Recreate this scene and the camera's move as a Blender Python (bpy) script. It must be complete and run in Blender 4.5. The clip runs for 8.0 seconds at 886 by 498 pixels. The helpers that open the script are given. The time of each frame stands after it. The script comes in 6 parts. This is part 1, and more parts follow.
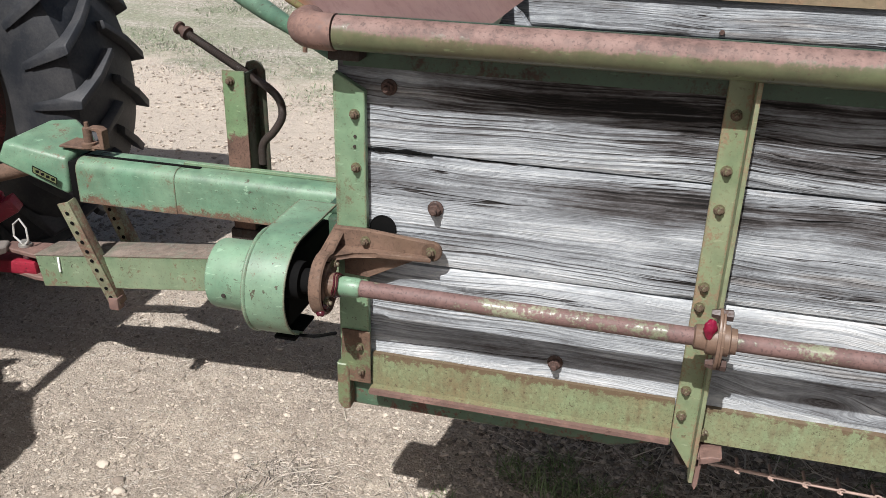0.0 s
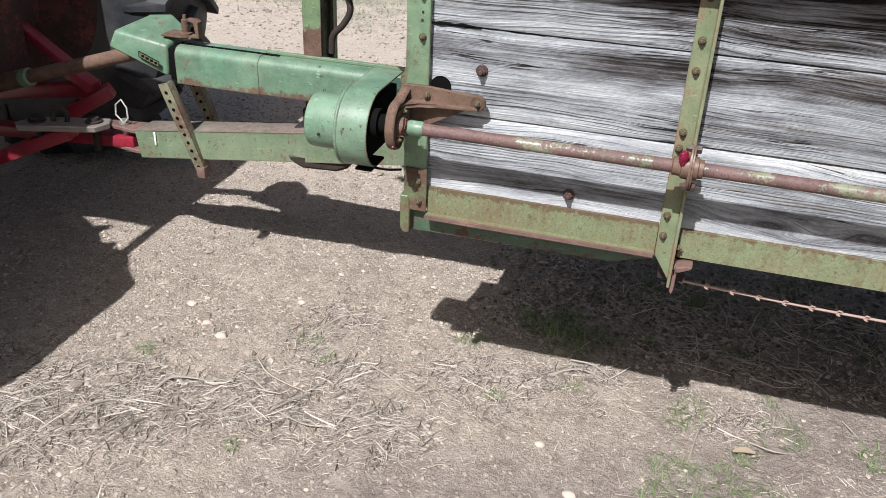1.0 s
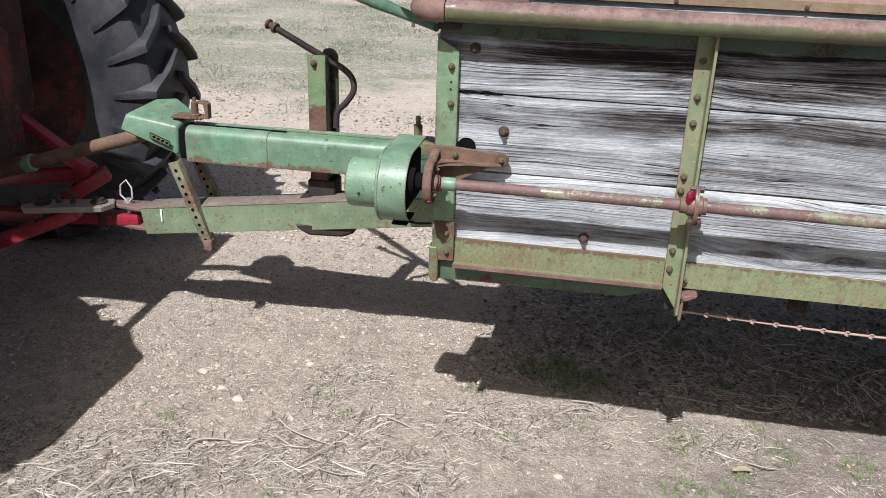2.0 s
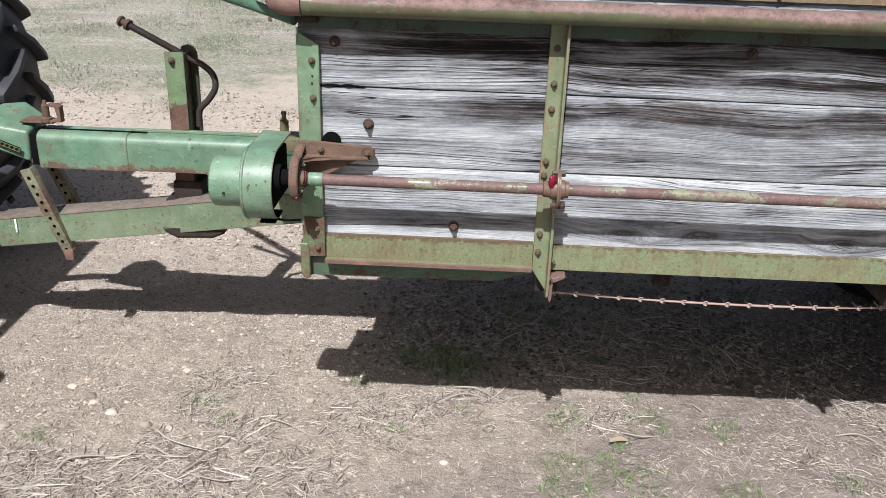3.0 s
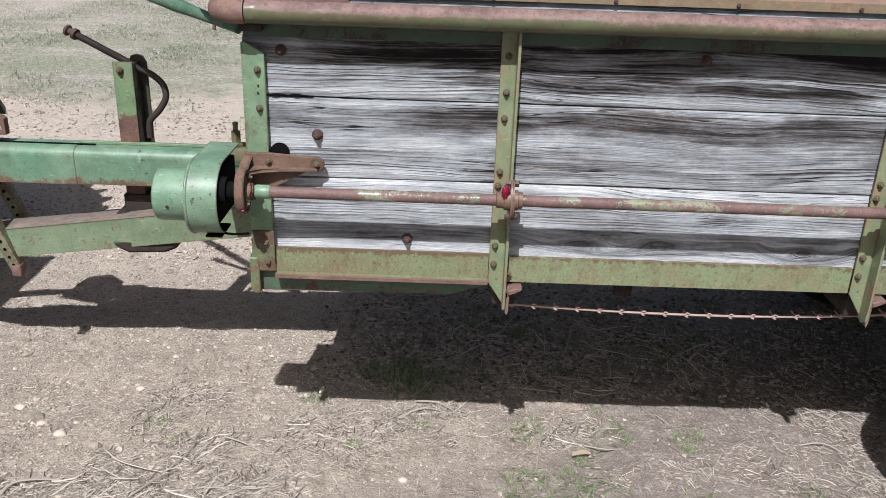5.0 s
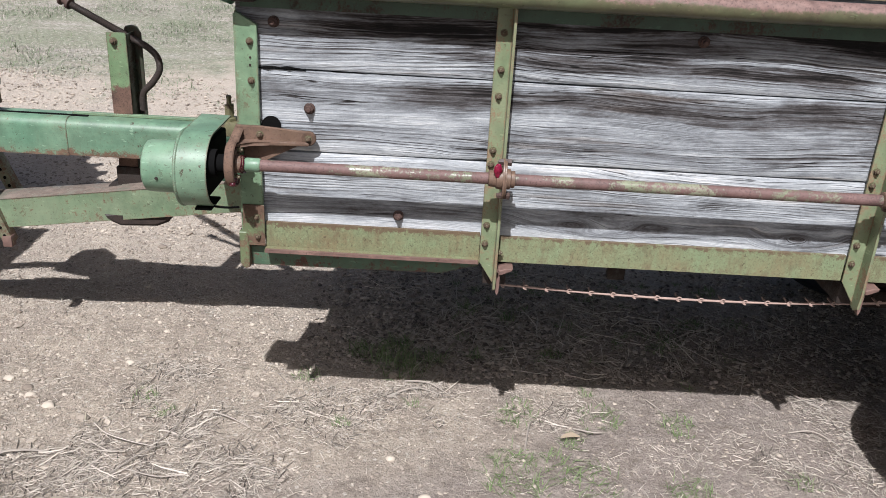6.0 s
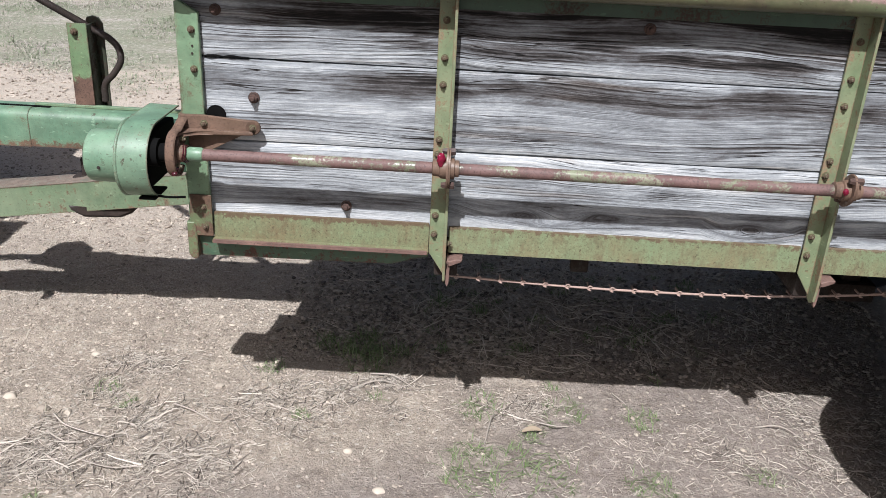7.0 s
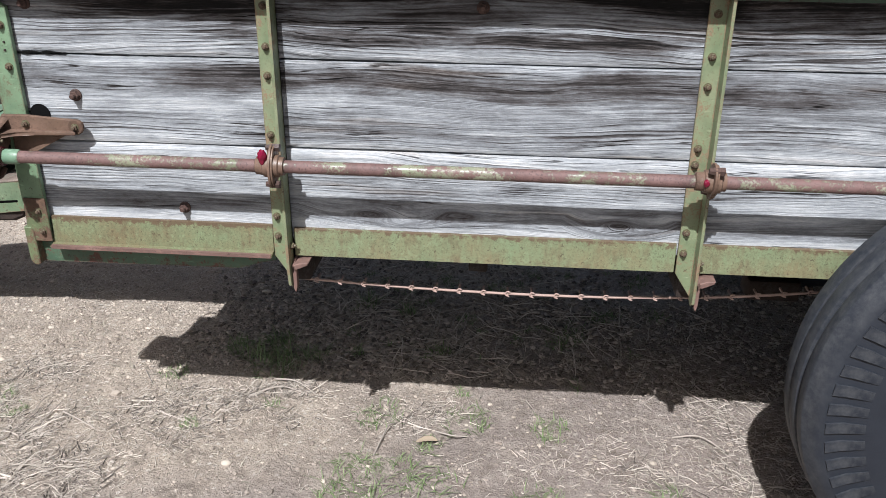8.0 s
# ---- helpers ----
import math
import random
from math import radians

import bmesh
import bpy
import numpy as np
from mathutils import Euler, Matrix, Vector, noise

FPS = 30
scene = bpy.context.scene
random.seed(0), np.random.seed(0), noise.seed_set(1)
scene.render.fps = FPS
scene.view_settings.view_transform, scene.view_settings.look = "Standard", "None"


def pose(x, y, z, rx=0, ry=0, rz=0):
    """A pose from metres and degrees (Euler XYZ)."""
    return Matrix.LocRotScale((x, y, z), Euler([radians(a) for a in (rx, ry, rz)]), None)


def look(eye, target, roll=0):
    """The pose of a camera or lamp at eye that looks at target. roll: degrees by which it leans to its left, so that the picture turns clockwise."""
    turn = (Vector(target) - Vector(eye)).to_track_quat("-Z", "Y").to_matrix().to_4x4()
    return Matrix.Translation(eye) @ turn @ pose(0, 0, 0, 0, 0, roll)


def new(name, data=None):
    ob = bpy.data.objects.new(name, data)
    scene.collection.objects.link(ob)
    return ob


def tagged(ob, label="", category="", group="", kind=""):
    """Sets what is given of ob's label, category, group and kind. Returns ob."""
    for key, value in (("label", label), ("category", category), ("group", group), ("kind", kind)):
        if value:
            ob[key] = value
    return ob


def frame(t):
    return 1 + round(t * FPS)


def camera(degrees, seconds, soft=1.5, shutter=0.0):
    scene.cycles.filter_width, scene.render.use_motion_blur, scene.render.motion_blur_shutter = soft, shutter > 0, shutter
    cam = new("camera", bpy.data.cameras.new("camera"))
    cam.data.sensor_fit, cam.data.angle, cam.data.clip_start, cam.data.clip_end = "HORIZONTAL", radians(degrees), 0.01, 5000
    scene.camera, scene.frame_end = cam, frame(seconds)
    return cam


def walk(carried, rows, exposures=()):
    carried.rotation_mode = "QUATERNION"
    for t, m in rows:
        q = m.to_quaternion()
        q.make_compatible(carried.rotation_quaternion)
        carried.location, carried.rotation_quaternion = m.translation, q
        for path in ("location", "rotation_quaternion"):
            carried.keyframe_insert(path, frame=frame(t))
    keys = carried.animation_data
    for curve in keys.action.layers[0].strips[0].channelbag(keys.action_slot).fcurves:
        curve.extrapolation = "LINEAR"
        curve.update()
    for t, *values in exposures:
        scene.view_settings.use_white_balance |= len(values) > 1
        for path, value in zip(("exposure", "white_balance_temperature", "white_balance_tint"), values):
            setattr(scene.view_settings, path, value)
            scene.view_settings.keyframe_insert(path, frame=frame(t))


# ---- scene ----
cam = camera(54.9, 8.0, soft=0.75)
PATH = [
    (0, (0.501, -1.164, 1.447), (0.058, 0.601, 0.617), 1.4),
    (0.5, (0.561, -1.422, 1.45), (0.116, 0.335, 0.605), 3.7),
    (1, (0.58, -1.626, 1.457), (0.112, 0.07, 0.507), 2.6),
    (1.2, (0.518, -1.727, 1.440), (0.136, 0.019, 0.543), 1.8),
    (2.3, (0.394, -1.883, 1.458), (0.127, -0.052, 0.699), 1.7),
    (2.5, (0.397, -1.876, 1.46), (0.251, -0.043, 0.674), 2.3),
    (3, (0.428, -1.878, 1.456), (0.373, -0.035, 0.68), 1.9),
    (3.5, (0.437, -1.865, 1.456), (0.387, -0.017, 0.693), 1.0),
    (4, (0.468, -1.847, 1.475), (0.558, 0.034, 0.801), 0.2),
    (4.5, (0.471, -1.827, 1.465), (0.547, 0.029, 0.726), 0.9),
    (4.7, (0.476, -1.829, 1.454), (0.505, 0.027, 0.710), 1.0),
    (5.8, (0.486, -1.824, 1.441), (0.473, 0.009, 0.644), 3.1),
    (6, (0.501, -1.821, 1.430), (0.502, 0.015, 0.642), 3.2),
    (6.5, (0.54, -1.808, 1.421), (0.534, 0.029, 0.631), 3.2),
    (7, (0.651, -1.805, 1.418), (0.62, 0.028, 0.62), 2.9),
    (7.5, (0.836, -1.788, 1.42), (0.757, 0.044, 0.622), 2.7),
    (8, (1.113, -1.632, 1.397), (0.935, 0.181, 0.572), 0.2),
]
walk(cam, [(t, look(e, g, r)) for t, e, g, r in PATH], [(0.0, 0.52, 6500, 10), (1.0, 0.54, 6350, 12), (2.5, 0.53, 6300, 12), (3.5, 0.52, 6300, 12), (4.0, 0.46, 6250, 12), (4.5, 0.42, 6250, 12), (6.0, 0.46, 6250, 12), (8.0, 0.54, 6200, 11)])

# ---- sun and sky ----
SUN = Vector((0.135, 0.768, -1.0))          # the way the light travels
world = bpy.data.worlds.new("sky")
scene.world = world
world.use_nodes = True
wt = world.node_tree
sky = wt.nodes.new("ShaderNodeTexSky")
sky.sky_type, sky.sun_disc = "NISHITA", False
sky.dust_density, sky.ozone_density = 4.2, 0.5
sky.sun_elevation = math.atan2(1.0, math.hypot(SUN.x, SUN.y))
sky.sun_rotation = math.atan2(-SUN.x, -SUN.y)
wt.nodes["Background"].inputs[1].default_value = 0.053
wt.links.new(sky.outputs[0], wt.nodes["Background"].inputs[0])
sun = new("sun", bpy.data.lights.new("sun", "SUN"))
sun.data.energy, sun.data.angle, sun.data.color = 4.6, radians(0.55), (1.0, 0.985, 0.985)
sun.rotation_euler = SUN.to_track_quat("-Z", "Y").to_euler()


# ---- materials ----
class Nodes:
    """A small wrapper to write node materials in a few lines."""

    def __init__(self, name, rough=0.6, metal=0.0, spec=0.5):
        self.mat = bpy.data.materials.new(name)
        self.mat.use_nodes = True
        self.t = self.mat.node_tree
        self.b = self.t.nodes["Principled BSDF"]
        self.b.inputs["Roughness"].default_value = rough
        self.b.inputs["Metallic"].default_value = metal
        self.b.inputs["Specular IOR Level"].default_value = spec
        self.co = self.t.nodes.new("ShaderNodeTexCoord").outputs["Object"]

    def put(self, socket, value):
        if isinstance(value, bpy.types.NodeSocket):
            self.t.links.new(value, socket)
        else:
            socket.default_value = value

    def at(self, scale=(1, 1, 1), move=(0, 0, 0), src=None):
        n = self.t.nodes.new("ShaderNodeMapping")
        self.put(n.inputs["Vector"], src or self.co)
        n.inputs["Scale"].default_value, n.inputs["Location"].default_value = scale, move
        return n.outputs[0]

    def noise(self, scale, detail=4, rough=0.55, vec=None, distort=0.0):
        n = self.t.nodes.new("ShaderNodeTexNoise")
        self.put(n.inputs["Vector"], vec or self.co)
        for k, v in (("Scale", scale), ("Detail", detail), ("Roughness", rough), ("Distortion", distort)):
            n.inputs[k].default_value = v
        return n.outputs["Fac"]

    def voro(self, scale, vec=None, out="Distance", feature="F1"):
        n = self.t.nodes.new("ShaderNodeTexVoronoi")
        n.feature = feature
        self.put(n.inputs["Vector"], vec or self.co)
        n.inputs["Scale"].default_value = scale
        return n.outputs[out]

    def math(self, op, a, b=0.0, clamp=False):
        n = self.t.nodes.new("ShaderNodeMath")
        n.operation, n.use_clamp = op, clamp
        self.put(n.inputs[0], a), self.put(n.inputs[1], b)
        return n.outputs[0]

    def ramp(self, fac, stops):
        n = self.t.nodes.new("ShaderNodeValToRGB")
        e = n.color_ramp.elements
        while len(e) < len(stops):
            e.new(0.5)
        for el, (p, c) in zip(e, stops):
            el.position = p
            el.color = (c, c, c, 1) if isinstance(c, (int, float)) else (*c, 1)
        self.put(n.inputs[0], fac)
        return n.outputs[0]

    def mix(self, fac, a, b, mode="MIX"):
        n = self.t.nodes.new("ShaderNodeMix")
        n.data_type, n.blend_type = "RGBA", mode
        self.put(n.inputs["Factor"], fac)
        for k, v in ((6, a), (7, b)):
            self.put(n.inputs[k], (*v, 1) if isinstance(v, tuple) else v)
        return n.outputs[2]

    def split(self, vec=None):
        n = self.t.nodes.new("ShaderNodeSeparateXYZ")
        self.put(n.inputs[0], vec or self.co)
        return n.outputs

    def join(self, x, y, z):
        n = self.t.nodes.new("ShaderNodeCombineXYZ")
        for k, v in enumerate((x, y, z)):
            self.put(n.inputs[k], v)
        return n.outputs[0]

    def random(self):
        return self.t.nodes.new("ShaderNodeObjectInfo").outputs["Random"]

    def island(self):
        return self.t.nodes.new("ShaderNodeNewGeometry").outputs["Random Per Island"]

    def normal(self):
        return self.t.nodes.new("ShaderNodeNewGeometry").outputs["Normal"]

    def bump(self, height, strength=0.4, dist=0.004):
        n = self.t.nodes.new("ShaderNodeBump")
        n.inputs["Strength"].default_value, n.inputs["Distance"].default_value = strength, dist
        self.put(n.inputs["Height"], height)
        self.t.links.new(n.outputs[0], self.b.inputs["Normal"])

    def done(self, colour=None, rough=None):
        if colour is not None:
            self.put(self.b.inputs["Base Color"], (*colour, 1) if isinstance(colour, tuple) else colour)
        if rough is not None:
            self.put(self.b.inputs["Roughness"], rough)
        return self.mat


def painted(name, paint, worn=0.5, rust=(0.105, 0.06, 0.036), faded=None, top_rust=0.0, rough=0.42, big=5.0, below=None, dirt=0.35, soft=0.03, edge=0.0):
    """Old machine paint: faded in patches, chipped to rust, grimed and scratched. worn: 0 whole paint, 1 all rust; edge: wear along edges."""
    n = Nodes(name)
    x, y, z = n.split()
    large = n.noise(big, 8, 0.7)
    small = n.noise(60, 5, 0.7)
    fleck = n.noise(220, 3, 0.6)
    faded = faded or tuple(min(1, c * 1.4 + min(0.03, c * 0.3)) for c in paint)
    base = n.mix(n.ramp(n.noise(3.2, 6, 0.65, n.at((1, 1, 1), (3, 7, 1))), ((0.38, 0.0), (0.62, 1.0))), paint, faded)
    base = n.mix(n.ramp(n.noise(30, 4, 0.6), ((0.3, 0.72), (0.65, 1.0))), (0.0, 0.0, 0.0), base)
    rusty = n.mix(n.ramp(small, ((0.34, 0.0), (0.66, 1.0))), tuple(c * 0.6 for c in rust), tuple(min(1, c * 1.35) for c in rust))
    rusty = n.mix(n.ramp(n.noise(14, 4, 0.65), ((0.42, 0.0), (0.68, 0.75))), rusty, tuple(min(1, c * 1.5 + min(0.03, c * 0.35)) for c in rust))
    rusty = n.mix(n.ramp(fleck, ((0.34, 0.6), (0.46, 0.0))), rusty, tuple(c * 0.35 for c in rust))
    level = n.math("ADD", n.math("MULTIPLY", large, 0.6), n.math("MULTIPLY", small, 0.27))
    level = n.math("ADD", level, n.math("MULTIPLY", fleck, 0.18))
    if edge:
        bev = n.t.nodes.new("ShaderNodeBevel")
        bev.samples = 4
        bev.inputs["Radius"].default_value = 0.007
        dot = n.t.nodes.new("ShaderNodeVectorMath")
        dot.operation = "DOT_PRODUCT"
        n.put(dot.inputs[0], bev.outputs[0]), n.put(dot.inputs[1], n.normal())
        level = n.math("ADD", level, n.math("MULTIPLY", n.math("SUBTRACT", 1.0, dot.outputs["Value"]), edge))
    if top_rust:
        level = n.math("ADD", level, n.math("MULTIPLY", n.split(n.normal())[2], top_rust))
    if below:
        level = n.math("ADD", level, n.math("MULTIPLY", n.math("SUBTRACT", below[0], z), below[1], True))
    base = n.mix(n.ramp(n.noise(6.5, 7, 0.74, n.at((1, 1, 1.6), (1, 2, 5))), ((0.47, 0.0), (0.68, dirt))), base, tuple(c * 0.35 + 0.01 for c in paint))
    # rain streaks of dirt, pale scratches, dark pinholes
    runs = n.noise(1.0, 5, 0.65, n.at((75, 75, 7)))
    base = n.mix(n.ramp(runs, ((0.56, 0.0), (0.72, 0.3 * min(1.0, dirt + 0.3)))), base, tuple(0.5 * p + 0.45 * r for p, r in zip(paint, rust)))
    scratch = n.noise(1.0, 3, 0.6, n.at((35, 35, 130), (0, 0, 0)))
    base = n.mix(n.ramp(scratch, ((0.64, 0.0), (0.68, 0.5))), base, tuple(min(1, c * 1.25 + min(0.05, c * 0.3)) for c in faded))
    base = n.mix(n.ramp(n.noise(150, 5, 0.8), ((0.58, 0.0), (0.64, 0.55))), base, tuple(c * 0.5 for c in rust))
    chip = n.math("MULTIPLY", n.ramp(n.noise(85, 4, 0.65), ((0.63, 0.0), (0.65, 1.0))), n.ramp(n.noise(6, 4, 0.6, n.at((1, 1, 1), (9, 4, 2))), ((0.48, 0.0), (0.56, 0.9))))
    base = n.mix(chip, base, tuple(c * 0.45 for c in rust))
    cut = 0.78 - 0.55 * worn
    base = n.mix(n.ramp(level, ((max(0.0, cut - soft - 0.10), 0.0), (max(0.01, cut - soft), 0.3))), base, tuple(0.55 * p + 0.6 * r for p, r in zip(paint, rust)))
    mask = n.ramp(level, ((max(0.0, cut - soft), 0.0), (min(1.0, cut + soft), 1.0)))
    n.bump(n.math("ADD", n.math("MULTIPLY", mask, -0.5), n.math("MULTIPLY", small, n.math("ADD", n.math("MULTIPLY", mask, 0.9), 0.15))), 0.4, 0.002)
    return n.done(n.mix(mask, base, rusty), n.math("ADD", n.math("MULTIPLY", mask, 0.4), n.math("ADD", rough - 0.06, n.math("MULTIPLY", small, 0.16))))


def mottled(name, green, tan, rust, split):
    """Green paint stained tan in a fine stipple and in rain streaks, rusting along the upper edge. split: share of the tan stain."""
    n = Nodes(name)
    x, y, z = n.split()
    run = n.noise(1.0, 6, 0.68, n.join(n.math("MULTIPLY", x, 9.0), 0.0, n.math("MULTIPLY", z, 10.0)))
    rain = n.noise(1.0, 4, 0.65, n.join(n.math("MULTIPLY", x, 70.0), 0.0, n.math("MULTIPLY", z, 9.0)))
    stip = n.noise(230, 4, 0.75)
    up = n.math("MULTIPLY", n.math("SUBTRACT", z, 0.655), 9.0)
    level = n.math("ADD", n.math("MULTIPLY", run, 0.7), n.math("ADD", n.math("MULTIPLY", stip, 0.2), n.math("MULTIPLY", rain, 0.2)))
    base = n.mix(n.ramp(n.math("SUBTRACT", level, n.math("MULTIPLY", up, 0.14)), ((0.46 - 0.12 * split, 0.0), (0.68 - 0.12 * split, 1.0))), green, tan)
    base = n.mix(n.ramp(n.noise(18, 6, 0.7), ((0.48, 0.0), (0.66, 0.5))), base, tuple(g * 0.7 + t * 0.1 for g, t in zip(green, tan)))
    base = n.mix(n.ramp(stip, ((0.38, 0.6), (0.5, 0.0))), base, tuple(c * 0.55 for c in tan))
    base = n.mix(n.ramp(n.noise(95, 4, 0.7), ((0.55, 0.0), (0.66, 0.4))), base, (green[0] * 1.4, green[1] * 1.35, green[2] * 1.4))
    base = n.mix(n.ramp(n.math("ADD", n.math("MULTIPLY", n.noise(22, 7, 0.75), 0.7), n.math("MULTIPLY", rain, 0.3)), ((0.5, 0.0), (0.64, 0.6))), base, rust)
    edge = n.math("ADD", n.math("MULTIPLY", n.math("SUBTRACT", z, 0.677), 38.0), n.math("MULTIPLY", n.math("SUBTRACT", n.noise(60, 6, 0.75), 0.5), 2.4))
    base = n.mix(n.ramp(edge, ((0.12, 0.0), (0.3, 0.85))), base, rust)
    base = n.mix(n.ramp(n.noise(130, 4, 0.75), ((0.6, 0.0), (0.65, 0.75))), base, tuple(c * 0.6 for c in rust))
    n.bump(stip, 0.25, 0.002)
    return n.done(base, 0.55)


M_GREEN = painted("green_paint", (0.15, 0.25, 0.145), 0.26, faded=(0.2, 0.305, 0.19), edge=0.45, big=9)
M_TUBE = painted("dull_green_paint", (0.075, 0.165, 0.105), 0.28, faded=(0.15, 0.25, 0.175), dirt=0.65)
M_LOWGREEN = painted("rust_stained_green", (0.12, 0.165, 0.08), 0.54, rust=(0.085, 0.05, 0.032), faded=(0.15, 0.2, 0.1), big=11)
M_BEAM = painted("beam_paint", (0.14, 0.215, 0.125), 0.31, rust=(0.105, 0.07, 0.045), faded=(0.215, 0.275, 0.175), big=15, dirt=0.5, edge=0.5)
M_JACKPLATE = painted("jack_plate_paint", (0.115, 0.19, 0.095), 0.36, rust=(0.088, 0.05, 0.036), faded=(0.155, 0.24, 0.125), big=14, below=(0.855, 5.0), edge=0.6, dirt=0.6)
M_HOOD = painted("bright_green_paint", (0.115, 0.225, 0.145), 0.28, faded=(0.19, 0.3, 0.2), dirt=0.45, rust=(0.1, 0.058, 0.04), big=10, edge=0.6)
M_SHIELD = painted("scuffed_shield_paint", (0.115, 0.225, 0.145), 0.28, faded=(0.19, 0.3, 0.2), dirt=0.55, rust=(0.1, 0.062, 0.04), big=9, edge=0.5, below=(0.676, 4.0))
M_POST = painted("olive_green_paint", (0.17, 0.235, 0.125), 0.35, rust=(0.15, 0.1, 0.06), faded=(0.25, 0.285, 0.175), big=14, edge=0.35)
M_RAIL = mottled("worn_green_paint", (0.18, 0.235, 0.13), (0.2, 0.182, 0.1), (0.11, 0.068, 0.042), 0.16)
M_RAIL_RUSTY = mottled("rust_stained_paint", (0.165, 0.22, 0.118), (0.165, 0.14, 0.075), (0.1, 0.06, 0.036), 0.34)
# green with the shade under the pipe mixed in; the gear case shares it
M_SHADEGREEN = painted("shade_darkened_green_paint", (0.028, 0.07, 0.042), 0.38, rust=(0.035, 0.024, 0.018), faded=(0.045, 0.1, 0.06))
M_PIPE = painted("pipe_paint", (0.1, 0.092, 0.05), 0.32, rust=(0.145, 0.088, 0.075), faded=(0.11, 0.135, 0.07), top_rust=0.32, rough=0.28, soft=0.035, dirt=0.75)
M_SHAFT = painted("shaft_paint", (0.19, 0.235, 0.14), 0.53, rust=(0.108, 0.062, 0.056), faded=(0.36, 0.37, 0.27), rough=0.25, big=7)
M_PINK = painted("rusted_sheet", (0.145, 0.088, 0.074), 0.45, rust=(0.135, 0.078, 0.063), faded=(0.17, 0.107, 0.09), rough=0.5, big=3)
M_FLARE = painted("flare_paint", (0.235, 0.145, 0.12), 0.36, rust=(0.21, 0.135, 0.072), faded=(0.265, 0.165, 0.137), rough=0.45, big=3, below=(1.176, 9.0), soft=0.08)
M_LIP = painted("lip_paint", (0.17, 0.135, 0.08), 0.45, rust=(0.15, 0.1, 0.06), faded=(0.21, 0.165, 0.1), big=9)
M_RUST = painted("brown_rust", (0.13, 0.082, 0.056), 0.55, rust=(0.1, 0.06, 0.041), rough=0.42)
M_DARKRUST = painted("dark_rust", (0.02, 0.0145, 0.012), 0.5, rust=(0.022, 0.015, 0.012), rough=0.55)
M_BOLT = painted("rusted_bolt", (0.04, 0.026, 0.023), 0.55, rust=(0.05, 0.029, 0.023), rough=0.45)
M_OLIVEBOLT = painted("half_painted_bolt", (0.12, 0.115, 0.06), 0.45, rust=(0.06, 0.04, 0.026), rough=0.45)
M_YELLOW = painted("yellow_green_paint", (0.3, 0.3, 0.12), 0.4, rust=(0.27, 0.15, 0.08), faded=(0.38, 0.36, 0.18))
M_CURL = painted("curled_edge_paint", (0.21, 0.215, 0.085), 0.42, rust=(0.15, 0.09, 0.055), faded=(0.29, 0.28, 0.115), big=12)
M_STRAP = painted("strap_paint", (0.17, 0.205, 0.125), 0.45, rust=(0.13, 0.08, 0.055), faded=(0.25, 0.26, 0.17), big=18)
M_RED = painted("red_paint", (0.26, 0.012, 0.03), 0.33, rust=(0.15, 0.035, 0.034), faded=(0.36, 0.04, 0.065), rough=0.35, edge=0.3)
M_DARKRED = painted("dark_red_paint", (0.12, 0.012, 0.012), 0.5, rust=(0.04, 0.022, 0.018), rough=0.6)
M_SKIRT = painted("skirt_paint", (0.06, 0.125, 0.075), 0.37, rust=(0.07, 0.035, 0.026), faded=(0.085, 0.15, 0.095), big=15, dirt=0.6, edge=0.4)
M_CAP = painted("dusty_worn_steel", (0.15, 0.15, 0.115), 0.5, rust=(0.15, 0.118, 0.095), faded=(0.2, 0.185, 0.15), big=16)
# jack green darkened to give the shade inside the channel
M_JACKSHADE = painted("shaded_jack_paint", (0.034, 0.045, 0.028), 0.42, rust=(0.042, 0.027, 0.02), big=9)
M_DECAL = painted("decal_film", (0.12, 0.145, 0.065), 0.3, rust=(0.06, 0.045, 0.03), big=30)
M_WHITE = painted("white_paint", (0.86, 0.86, 0.85), 0.02, rust=(0.6, 0.58, 0.55), faded=(0.9, 0.9, 0.89), rough=0.4, dirt=0.05)


def panel_sheet():
    """Faded mauve-pink sheet that turns orange towards its curled edge, with scuffs."""
    n = Nodes("pink_sheet", 0.5)
    x, y, z = n.split()
    base = n.mix(n.ramp(n.noise(2.6, 5, 0.65), ((0.35, 0.0), (0.68, 1.0))), (0.4, 0.25, 0.225), (0.52, 0.345, 0.315))
    base = n.mix(n.ramp(n.noise(40, 4, 0.7), ((0.35, 0.4), (0.5, 0.0))), base, (0.3, 0.18, 0.16))
    base = n.mix(n.ramp(n.noise(1.0, 3, 0.6, n.at((90, 9, 9))), ((0.64, 0.0), (0.7, 0.35))), base, (0.5, 0.36, 0.33))
    edge = n.math("ADD", y, n.math("MULTIPLY", n.math("SUBTRACT", n.noise(16, 4, 0.6), 0.5), 0.05))
    base = n.mix(n.ramp(edge, ((0.012, 0.9), (0.06, 0.0))), base, (0.5, 0.26, 0.12))
    n.bump(n.noise(40, 4, 0.7), 0.15, 0.002)
    return n.done(base)


M_PANEL = panel_sheet()


def plain(name, colour, rough=0.5, metal=0.0, vary=0.35, scale=40):
    n = Nodes(name, rough, metal)
    v = n.noise(scale, 4)
    n.bump(v, 0.2, 0.002)
    return n.done(n.mix(v, tuple(c * (1 - vary) for c in colour), tuple(min(1, c * (1 + vary)) for c in colour)))


